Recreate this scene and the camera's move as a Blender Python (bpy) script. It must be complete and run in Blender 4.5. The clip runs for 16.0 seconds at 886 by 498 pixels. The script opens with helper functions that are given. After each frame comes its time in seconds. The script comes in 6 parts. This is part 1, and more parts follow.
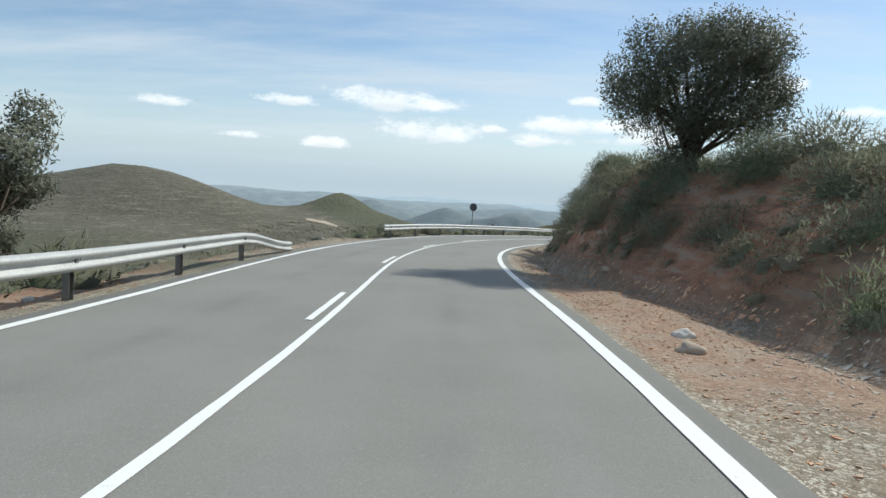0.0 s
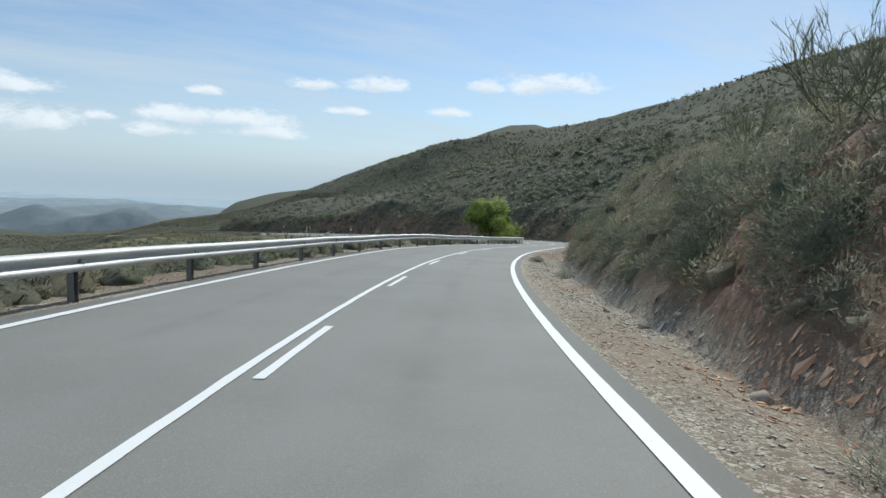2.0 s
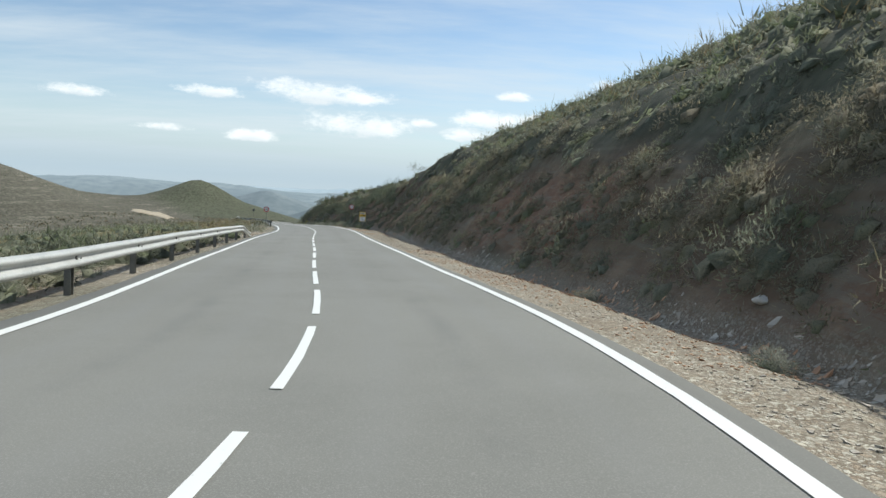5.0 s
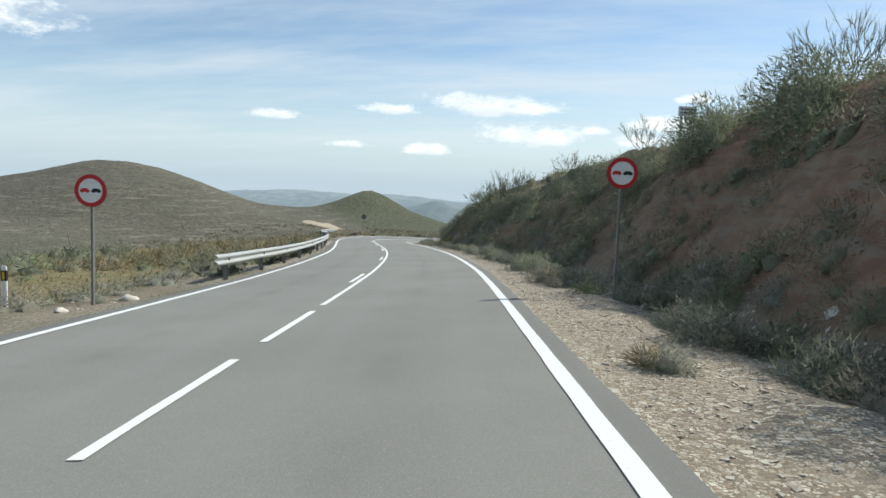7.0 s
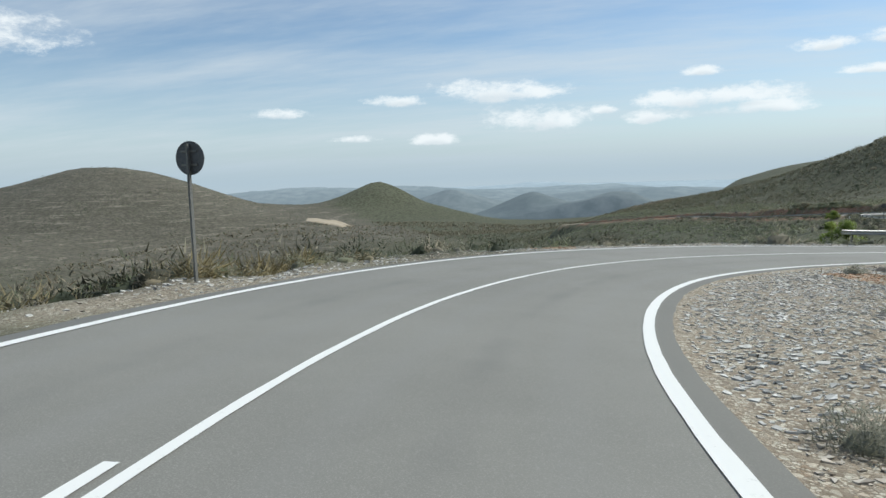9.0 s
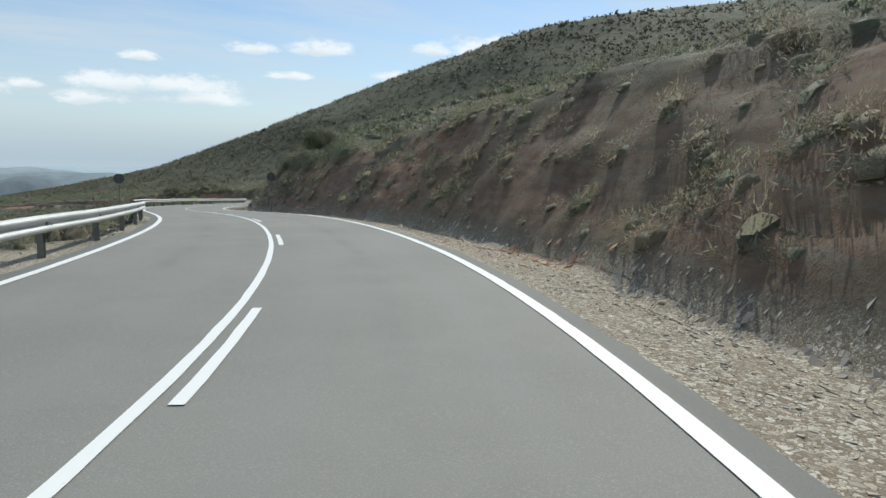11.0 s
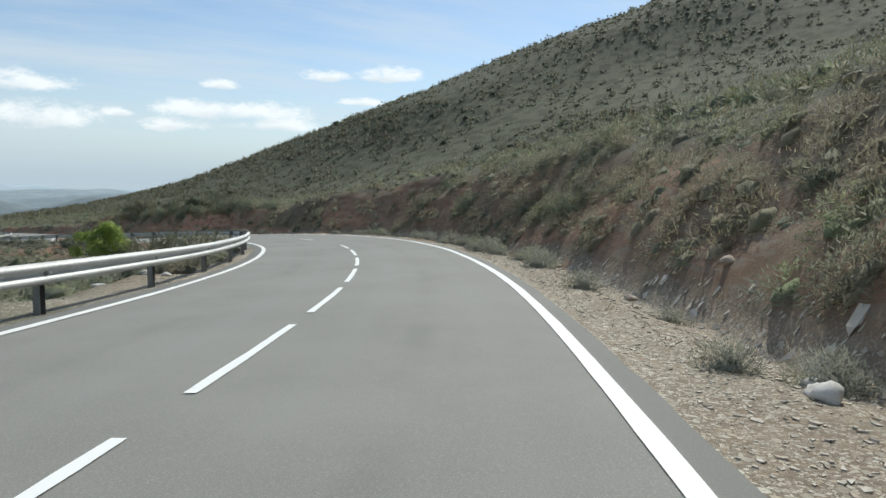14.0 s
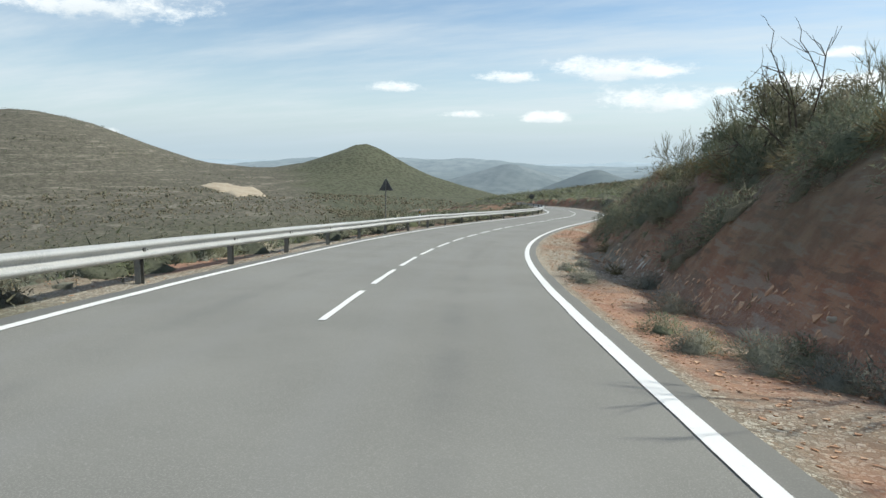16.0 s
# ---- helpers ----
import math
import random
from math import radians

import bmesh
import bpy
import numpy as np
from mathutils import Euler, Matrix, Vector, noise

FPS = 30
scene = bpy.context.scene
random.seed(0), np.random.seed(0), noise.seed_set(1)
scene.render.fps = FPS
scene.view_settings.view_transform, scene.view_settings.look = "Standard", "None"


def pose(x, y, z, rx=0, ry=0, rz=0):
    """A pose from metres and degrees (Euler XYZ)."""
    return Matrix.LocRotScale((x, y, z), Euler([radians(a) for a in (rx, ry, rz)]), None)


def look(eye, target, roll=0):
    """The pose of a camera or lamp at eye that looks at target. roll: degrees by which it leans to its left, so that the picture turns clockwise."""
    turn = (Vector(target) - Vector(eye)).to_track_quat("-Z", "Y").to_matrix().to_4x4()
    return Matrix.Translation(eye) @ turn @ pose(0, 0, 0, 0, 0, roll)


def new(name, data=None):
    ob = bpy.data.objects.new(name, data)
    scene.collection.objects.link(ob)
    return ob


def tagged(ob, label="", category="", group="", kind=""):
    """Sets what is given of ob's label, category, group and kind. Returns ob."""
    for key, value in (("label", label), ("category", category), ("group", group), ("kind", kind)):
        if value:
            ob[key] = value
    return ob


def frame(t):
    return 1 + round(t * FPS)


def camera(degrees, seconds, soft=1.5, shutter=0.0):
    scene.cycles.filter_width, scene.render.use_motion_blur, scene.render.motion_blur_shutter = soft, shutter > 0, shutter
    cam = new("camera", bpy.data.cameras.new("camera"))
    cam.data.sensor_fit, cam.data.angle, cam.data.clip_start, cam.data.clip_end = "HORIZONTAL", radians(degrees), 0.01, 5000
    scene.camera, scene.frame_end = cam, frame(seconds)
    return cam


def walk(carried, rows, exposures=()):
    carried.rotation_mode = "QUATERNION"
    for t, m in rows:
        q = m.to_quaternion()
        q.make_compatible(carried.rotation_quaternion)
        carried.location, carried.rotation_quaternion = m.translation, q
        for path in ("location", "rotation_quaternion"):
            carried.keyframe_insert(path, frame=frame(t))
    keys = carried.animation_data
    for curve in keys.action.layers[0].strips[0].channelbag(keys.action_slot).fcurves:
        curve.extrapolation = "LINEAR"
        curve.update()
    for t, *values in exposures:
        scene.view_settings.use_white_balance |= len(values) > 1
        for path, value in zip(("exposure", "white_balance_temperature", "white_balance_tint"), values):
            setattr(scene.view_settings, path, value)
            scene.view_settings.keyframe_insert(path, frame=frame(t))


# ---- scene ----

# ---- camera: a car's passenger seat, going down a mountain road ----
cam = camera(67.04, 16.0, soft=1.5)
# seconds, place, heading to the left of +y, pitch, roll in degrees
ROWS = [
    (0, 1.666, -0.052, 1.353, 2.85, -5.16, 3.31),
    (0.5, 1.431, 16.189, 0.659, 3.57, -5.16, 0.08),
    (1, 2.036, 32.078, -0.01, -7.07, -5.47, 1.06),
    (1.5, 6.562, 47.455, -0.65, -19.21, -5.02, -0.27),
    (2, 13.382, 62.442, -1.35, -28.06, -4.4, 2.14),
    (2.5, 21.671, 76.832, -2.12, -31.47, -4.68, 1.09),
    (3, 31.2, 90.488, -2.885, -39.27, -5.79, 0.76),
    (3.5, 42.146, 102.67, -3.583, -44.35, -5.58, 0.33),
    (4, 53.977, 113.792, -4.306, -45.5, -4.6, 0.89),
    (4.5, 64.747, 126.203, -5.1, -32.61, -4.84, 3.18),
    (4.7, 67.927, 132.018, -5.423, -23.87, -5.28, 3.3),
    (5.2, 71.532, 148.162, -6.213, 6.77, -5.29, 3.25),
    (5.7, 69.564, 164.56, -7.042, 10.89, -5.33, 3.13),
    (6.2, 67.36, 181.348, -7.894, 9.35, -5.37, 3),
    (6.8, 64.59, 202.202, -8.966, 10.6, -5.39, 2.93),
    (7, 63.29, 209.263, -9.353, 11.5, -5.14, 2.21),
    (7.5, 59.825, 226.644, -10.357, 13.79, -5.17, 2.03),
    (8, 55.353, 243.354, -11.431, 18.08, -4.71, 1.68),
    (8.5, 49.751, 259.17, -12.473, 20.09, -5.95, 0.22),
    (9, 45.141, 274.403, -13.51, 12.77, -6.04, -1.63),
    (9.5, 46.18, 289.236, -14.551, -12.87, -7.36, -2.7),
    (9.7, 48.563, 294.568, -14.963, -26.08, -7.34, -2.02),
    (10.2, 58.967, 306.107, -16.103, -42.93, -7.32, -1.45),
    (10.7, 70.763, 317.68, -17.13, -41.84, -7.27, -0.16),
    (11.2, 80.214, 332.052, -17.675, -23.69, -7.22, 1.2),
    (11.8, 85.894, 351.996, -18.436, -10.43, -7.19, 1.99),
    (12, 87.043, 358.86, -18.813, -6.17, -7.32, 1.38),
    (12.5, 88.946, 376.132, -19.838, -4.22, -7.56, -0.43),
    (13, 92.476, 392.9, -20.791, -15.04, -6.96, -0.92),
    (13.5, 99.262, 408.532, -21.64, -24.32, -5.94, -0.54),
    (14, 107.459, 423.561, -22.415, -26.69, -5.35, 0.98),
    (14.5, 114.73, 439.43, -23.119, -19.62, -5.46, 0.82),
    (15, 117.856, 456.926, -23.926, -2.62, -7.17, 3.3),
    (15.5, 115.171, 474.647, -25.064, 14.58, -7.45, 3.25),
    (16, 109.438, 491.687, -26.462, 21.62, -7.97, 0.93),
]
walk(cam, [(t, Matrix.Translation((x, y, z)) @ pose(0, 0, 0, 0, 0, turn) @ pose(0, 0, 0, 90 + pitch) @ pose(0, 0, 0, 0, 0, roll))
           for t, x, y, z, turn, pitch, roll in ROWS],
     # the clip's own exposure drifts a little
     [(t, stops, warmth, 5) for t, stops, warmth in ((0, 0.02, 6250), (1.0, -0.04, 6100), (2.0, -0.2, 6000), (3.0, -0.15, 6100), (4.5, 0.02, 6300), (7.0, 0.12, 6350), (8.5, -0.08, 6250), (9.5, -0.16, 6200), (12.5, -0.1, 6250), (14.0, -0.06, 6300), (14.6, -0.1, 6300), (16.0, 0.1, 6400))])

# ---- daylight: a sun ahead and to the right of the road, a pale sky with thin cloud ----
SUN_TURN, SUN_UP = radians(53), radians(43)
SUN_WAY = Vector((math.sin(SUN_TURN) * math.cos(SUN_UP), math.cos(SUN_TURN) * math.cos(SUN_UP), math.sin(SUN_UP)))
sun = new("sun", bpy.data.lights.new("sun", "SUN"))
sun.data.energy, sun.data.angle, sun.data.color = 4.35, radians(0.6), (1.0, 0.95, 0.86)
sun.matrix_world = look(SUN_WAY * 100, (0, 0, 0))


class Nodes:
    """Short hand for a node tree."""

    def __init__(self, tree):
        self.tree = tree
        tree.nodes.clear()

    def add(self, kind, **values):
        node = self.tree.nodes.new("ShaderNode" + kind)
        ins = values.pop("ins", {})
        for key, value in values.items():
            setattr(node, key, value)
        for key, value in ins.items():
            self.put(node.inputs[key], value)
        return node

    def put(self, socket, value):
        if hasattr(value, "is_output"):
            self.tree.links.new(value, socket)
        else:
            socket.default_value = value

    def math(self, op, a, b=0.0, clamp=False):
        node = self.add("Math", operation=op, use_clamp=clamp)
        self.put(node.inputs[0], a), self.put(node.inputs[1], b)
        return node.outputs[0]

    def ramp(self, value, low, high):
        node = self.add("MapRange", interpolation_type="SMOOTHSTEP")
        self.put(node.inputs[0], value)
        node.inputs[1].default_value, node.inputs[2].default_value = low, high
        return node.outputs[0]

    def mix(self, factor, a, b):
        node = self.add("Mix", data_type="RGBA")
        self.put(node.inputs[0], factor)
        self.put(node.inputs[6], (*a, 1) if isinstance(a, tuple) else a)
        self.put(node.inputs[7], (*b, 1) if isinstance(b, tuple) else b)
        return node.outputs[2]

    def noise(self, vector, scale, detail=4.0, rough=0.55):
        node = self.add("TexNoise", ins={"Scale": scale, "Detail": detail, "Roughness": rough})
        if vector is not None:
            self.put(node.inputs["Vector"], vector)
        return node.outputs[0]


world = bpy.data.worlds.new("sky")
scene.world = world
world.use_nodes = True
n = Nodes(world.node_tree)
sky = n.add("TexSky", sky_type="NISHITA", sun_disc=False, sun_elevation=SUN_UP, sun_rotation=SUN_TURN, altitude=500.0,
            air_density=1.0, dust_density=0.35, ozone_density=1.3)
way = n.add("TexCoord").outputs["Generated"]
split = n.add("SeparateXYZ", ins={0: way})
up = split.outputs[2]
# a thin veil of high cloud, streaked along one direction
high = n.add("CombineXYZ", ins={0: n.math("DIVIDE", split.outputs[0], n.math("ADD", n.math("MAXIMUM", up, 0.0), 0.12)),
                                1: n.math("DIVIDE", split.outputs[1], n.math("ADD", n.math("MAXIMUM", up, 0.0), 0.12)), 2: 0.0}).outputs[0]
streak = n.add("Mapping", ins={0: high, "Rotation": (0, 0, 0.9), "Scale": (0.55, 1.7, 1.0)}).outputs[0]
veil = n.ramp(n.noise(streak, 0.9, 7.0, 0.62), 0.33, 0.78)
# small heaps of cloud low over the plain: heading to the right of +y, height, half width, half height, in degrees
PUFFS = [(-7.8, 7.2, 5.2, 1.1), (-16.0, 6.6, 2.8, 0.6), (-4.6, 4.8, 4.4, 1.3), (-13.2, 3.3, 2.1, 0.55), (-20.0, 3.5, 2.0, 0.4), (-26.0, 5.6, 2.8, 0.5), (8.6, 5.8, 6.4, 1.0),
         (4.8, 4.6, 2.4, 0.8), (17.0, 8.9, 2.4, 0.55), (21.4, 9.2, 2.8, 0.8), (31.2, 9.4, 1.8, 0.7), (36.9, 9.8, 4.5, 1.1), (28.0, 7.2, 1.8, 0.55), (-48.4, 11.2, 6.6, 2.1),
         (-53.0, 2.2, 1.8, 0.6), (-49.2, 1.4, 2.0, 0.4), (8.4, 7.8, 1.5, 0.45), (19.6, 6.9, 1.7, 0.4), (12.4, 4.9, 3.4, 0.7), (1.1, 5.3, 1.2, 0.5)]
turn = n.math("ARCTAN2", split.outputs[0], split.outputs[1])
rise = n.math("ARCSINE", up)
wisp = n.add("Mapping", ins={0: way, "Scale": (1.0, 1.0, 2.2)}).outputs[0]
ragged = n.math("SUBTRACT", n.noise(wisp, 17.0, 9.0, 0.7), 0.5)
heap, belly = -4.0, 0.0
for a, e, wide, tall in PUFFS:
    dx = n.math("DIVIDE", n.math("SUBTRACT", turn, radians(a)), radians(wide))
    dy = n.math("DIVIDE", n.math("SUBTRACT", rise, radians(e - 0.25 * tall)), radians(tall))
    level = n.math("MAXIMUM", dy, n.math("MULTIPLY", dy, -1.7))
    r2 = n.math("ADD", n.math("MULTIPLY", dx, dx), n.math("MULTIPLY", level, level))
    heap = n.math("MAXIMUM", heap, n.math("SUBTRACT", 0.75, r2))
    belly = n.math("MAXIMUM", belly, n.math("SUBTRACT", 1.0, n.math("ADD", n.math("MULTIPLY", dx, n.math("MULTIPLY", dx, 1.3)), n.math("ABSOLUTE", n.math("ADD", dy, 0.55)))))
puff = n.ramp(n.math("ADD", heap, n.math("MULTIPLY", ragged, 6.0)), -0.75, 0.95)
# the haze over the plain
low = n.ramp(n.math("ABSOLUTE", up), 0.22, -0.02)
hazy = n.mix(n.math("MULTIPLY", low, 0.72), sky.outputs[0], (4.9, 5.6, 6.3))
veiled = n.mix(n.math("MULTIPLY", veil, 0.7), hazy, (6.2, 6.6, 7.0))
veiled = n.mix(n.math("MULTIPLY", n.ramp(n.math("ABSOLUTE", up), 0.075, -0.005), 0.85), veiled, (4.05, 4.95, 5.7))
white = n.mix(n.math("MULTIPLY", n.ramp(n.math("ADD", belly, ragged), 0.1, 0.9), 0.75), (8.6, 8.7, 8.8), (6.6, 6.95, 7.3))
cloudy = n.mix(n.math("MULTIPLY", puff, 0.92), veiled, white)
glow = n.add("Background", ins={0: cloudy, 1: 0.121})
n.put(n.add("OutputWorld").inputs[0], glow.outputs[0])


# ---- materials ----
def material(name, paint, rough=0.85, metal=0.0, bump=0.0, spec=0.3):
    """paint(n) gives the colour socket and, if any, the height socket for the bump."""
    m = bpy.data.materials.new(name)
    m.use_nodes = True
    n = Nodes(m.node_tree)
    colour, height = paint(n)
    shader = n.add("BsdfPrincipled", ins={"Roughness": rough, "Metallic": metal, "Specular IOR Level": spec})
    n.put(shader.inputs["Base Color"], (*colour, 1) if isinstance(colour, tuple) else colour)
    if height is not None and bump:
        n.put(shader.inputs["Normal"], n.add("Bump", ins={"Strength": min(1.0, bump * 4), "Distance": bump, "Height": height}).outputs[0])
    n.put(n.add("OutputMaterial").inputs[0], shader.outputs[0])
    return m


def place(n):
    return n.add("TexCoord").outputs["Object"]


def two(n, scale_a, scale_b, a, b, c):
    """Two scales of noise between three colours."""
    p = place(n)
    big, small = n.noise(p, scale_a), n.noise(p, scale_b, 6.0, 0.65)
    return n.mix(n.ramp(small, 0.35, 0.7), n.mix(n.ramp(big, 0.35, 0.65), a, b), c), small


def plain(a, b, c, scale_a=3.0, scale_b=40.0):
    return lambda n: two(n, scale_a, scale_b, a, b, c)


def asphalt_paint(n):
    p = place(n)
    grain = n.noise(p, 90.0, 3.0, 0.7)
    patch = n.noise(p, 0.35, 5.0, 0.6)
    base = n.mix(n.ramp(patch, 0.3, 0.7), (0.188, 0.184, 0.165), (0.224, 0.219, 0.197))
    speck = n.mix(n.ramp(grain, 0.45, 0.75), base, (0.30, 0.295, 0.268))
    # worn wheel tracks and drips along the lanes
    across = n.add("Attribute", attribute_name="across").outputs["Fac"]
    lane = n.math("ABSOLUTE", n.math("SUBTRACT", n.math("ABSOLUTE", across), 1.55))
    track = n.math("MULTIPLY", n.ramp(n.math("ABSOLUTE", n.math("SUBTRACT", lane, 0.75)), 0.35, 0.0), n.noise(p, 0.9, 4.0))
    drip = n.math("MULTIPLY", n.ramp(lane, 0.28, 0.0), n.ramp(n.noise(p, 0.6, 4.0), 0.35, 0.75))
    worn = n.mix(n.math("MULTIPLY", track, 0.35), speck, (0.25, 0.248, 0.238))
    worn = n.mix(n.math("MULTIPLY", drip, 0.35), worn, (0.125, 0.125, 0.122))
    # less worn and darker outside the edge lines
    outside = n.ramp(n.math("ADD", n.math("ABSOLUTE", across), n.math("MULTIPLY", n.math("SUBTRACT", patch, 0.5), 0.2)), 3.08, 3.3)
    return n.mix(n.math("MULTIPLY", outside, 0.45), worn, (0.105, 0.105, 0.098)), grain


def paint_paint(n):
    p = place(n)
    crack = n.noise(p, 14.0, 8.0, 0.7)
    return n.mix(n.ramp(crack, 0.60, 0.78), (0.78, 0.78, 0.75), (0.42, 0.42, 0.40)), crack


def soil_paint(n):
    """Ground: gravel, red earth and scrub soil, shared out by the attribute 'soil' (red: gravel, green: red earth, blue: dry grass)."""
    p = place(n)
    soil = n.add("Attribute", attribute_name="soil").outputs["Color"]
    share = n.add("SeparateColor", ins={0: soil})
    fine, mid, big = n.noise(p, 22.0, 6.0, 0.7), n.noise(p, 2.4, 6.0, 0.6), n.noise(p, 0.11, 5.0, 0.6)
    scrub = n.mix(n.ramp(mid, 0.35, 0.7), (0.082, 0.090, 0.058), (0.128, 0.126, 0.086))
    scrub = n.mix(n.ramp(n.noise(p, 6.5, 5.0, 0.7), 0.46, 0.62), scrub, (0.105, 0.120, 0.072))
    scrub = n.mix(n.math("MULTIPLY", n.ramp(n.noise(p, 0.9, 5.0, 0.65), 0.55, 0.68), 0.4), scrub, (0.17, 0.142, 0.105))
    scrub = n.mix(n.math("MULTIPLY", n.ramp(big, 0.4, 0.65), 0.5), scrub, (0.120, 0.115, 0.080))
    tufts = n.add("TexVoronoi", feature="F1", ins={"Vector": p, "Scale": 0.30, "Randomness": 1.0}).outputs[0]
    scrub = n.mix(n.math("MULTIPLY", n.ramp(n.math("ADD", tufts, n.math("MULTIPLY", mid, 0.5)), 0.85, 0.55), 0.8), scrub, (0.052, 0.056, 0.037))
    bare = n.add("Attribute", attribute_name="soil").outputs["Alpha"]
    shelf = n.add("Mapping", ins={"Vector": p, "Scale": (0.012, 0.012, 0.42)}).outputs[0]
    dry = n.mix(n.ramp(mid, 0.35, 0.65), (0.135, 0.120, 0.097), (0.192, 0.169, 0.135))
    dry = n.mix(n.math("MULTIPLY", n.ramp(n.noise(shelf, 1.0, 4.0, 0.6), 0.5, 0.66), 0.5), dry, (0.115, 0.105, 0.078))
    dry = n.mix(n.math("MULTIPLY", n.ramp(n.noise(p, 0.22, 6.0, 0.7), 0.46, 0.58), 0.85), dry, (0.088, 0.082, 0.066))
    dry = n.mix(n.math("MULTIPLY", n.ramp(n.noise(n.add("Mapping", ins={"Vector": p, "Scale": (0.03, 0.03, 0.75)}).outputs[0], 1.0, 5.0, 0.7), 0.55, 0.62), 0.75), dry, (0.29, 0.26, 0.21))
    clump = n.add("TexVoronoi", feature="F1", ins={"Vector": p, "Scale": 0.42, "Randomness": 1.0}).outputs[0]
    dry = n.mix(n.math("MULTIPLY", n.ramp(n.math("ADD", clump, n.math("MULTIPLY", big, 0.6)), 0.80, 0.55), 0.85), dry, (0.070, 0.072, 0.050))
    scrub = n.mix(bare, scrub, dry)
    bent = n.mix(0.035, p, n.add("TexNoise", ins={"Vector": p, "Scale": 9.0, "Detail": 2.0}).outputs["Color"])
    layers = []
    for scale in (34.0, 16.0):
        cells = n.add("TexVoronoi", feature="F1", ins={"Vector": bent, "Scale": scale})
        gaps = n.add("TexVoronoi", feature="DISTANCE_TO_EDGE", ins={"Vector": bent, "Scale": scale}).outputs[0]
        pick = n.add("SeparateColor", ins={0: cells.outputs["Color"]})
        tone = n.mix(n.ramp(pick.outputs[0], 0.1, 0.95), (0.23, 0.195, 0.15), (0.60, 0.565, 0.47))
        tone = n.mix(n.math("MULTIPLY", n.ramp(pick.outputs[1], 0.65, 0.95), 0.4), tone, (0.44, 0.31, 0.20))
        layers.append((n.mix(n.ramp(gaps, 0.12, 0.02), tone, (0.18, 0.145, 0.105)), pick.outputs[2], n.math("MULTIPLY", n.ramp(gaps, 0.0, 0.16), n.math("ADD", pick.outputs[0], 0.4))))
    large = n.ramp(layers[1][1], 0.70, 0.74)
    gravel = n.mix(large, layers[0][0], layers[1][0])
    rise = n.math("ADD", n.math("MULTIPLY", layers[0][2], 0.5), n.math("MULTIPLY", n.math("MULTIPLY", layers[1][2], large), 0.9))
    gravel = n.mix(n.math("MULTIPLY", n.ramp(mid, 0.50, 0.66), 0.55), gravel, (0.29, 0.245, 0.185))
    bed = n.add("Mapping", ins={"Vector": p, "Rotation": (0.35, 0.5, 0.3), "Scale": (0.7, 0.7, 4.6)}).outputs[0]
    layer = n.noise(bed, 1.0, 6.0, 0.68)
    red = n.mix(n.ramp(mid, 0.38, 0.66), (0.30, 0.140, 0.086), (0.40, 0.222, 0.138))
    red = n.mix(n.math("MULTIPLY", n.ramp(layer, 0.52, 0.60), 0.75), red, (0.37, 0.29, 0.225))
    red = n.mix(n.math("MULTIPLY", n.ramp(layer, 0.46, 0.40), 0.7), red, (0.185, 0.115, 0.085))
    red = n.mix(n.ramp(fine, 0.5, 0.75), red, (0.29, 0.225, 0.18))
    grass = n.mix(n.ramp(mid, 0.35, 0.65), (0.25, 0.21, 0.11), (0.15, 0.135, 0.07))
    c = n.mix(share.outputs[2], scrub, grass)
    c = n.mix(share.outputs[1], c, red)
    c = n.mix(share.outputs[0], c, gravel)
    lumps = n.math("MULTIPLY", rise, n.math("MULTIPLY", share.outputs[0], 0.8))
    return c, n.math("ADD", n.math("ADD", fine, n.math("MULTIPLY", mid, 2.0)), lumps)


def leaf_paint(dark, light, dry, fresh=None):
    def paint(n):
        each = n.add("ObjectInfo").outputs["Random"]
        p = place(n)
        rnd = n.ramp(n.noise(p, 17.0, 5.0, 0.75), 0.36, 0.64)
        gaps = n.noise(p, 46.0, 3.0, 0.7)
        spot = n.noise(p, 0.55, 3.0)
        leaf = n.add("NewGeometry").outputs["Random Per Island"]
        c = n.math("ADD", n.math("MULTIPLY", rnd, 0.25), n.math("MULTIPLY", n.ramp(spot, 0.32, 0.68), 0.45))
        c = n.mix(n.math("ADD", c, n.math("MULTIPLY", leaf, 0.30)), dark, light)
        if fresh:
            c = n.mix(n.math("MULTIPLY", n.ramp(n.noise(p, 0.83, 2.0), 0.50, 0.62), 0.8), c, fresh)
        c = n.mix(n.math("MULTIPLY", n.ramp(n.math("ADD", n.math("MULTIPLY", n.noise(p, 0.43, 3.0), 0.9), n.math("MULTIPLY", each, 0.45)), 0.62, 0.92), 0.85), c, dry)
        # shade between leaves painted as random spots of half the dark colour
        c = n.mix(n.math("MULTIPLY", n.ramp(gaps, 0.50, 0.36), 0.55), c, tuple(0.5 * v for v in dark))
        return c, gaps
    return paint


def thin(m, share):
    """Leaves let part of the light through."""
    n = m.node_tree
    shader = [q for q in n.nodes if q.type == "BSDF_PRINCIPLED"][0]
    out = [q for q in n.nodes if q.type == "OUTPUT_MATERIAL"][0]
    through_leaf, blend = n.nodes.new("ShaderNodeBsdfTranslucent"), n.nodes.new("ShaderNodeMixShader")
    n.links.new(shader.inputs["Base Color"].links[0].from_socket, through_leaf.inputs[0])
    blend.inputs[0].default_value = share
    n.links.new(shader.outputs[0], blend.inputs[1])
    n.links.new(through_leaf.outputs[0], blend.inputs[2])
    n.links.new(blend.outputs[0], out.inputs[0])
    return m


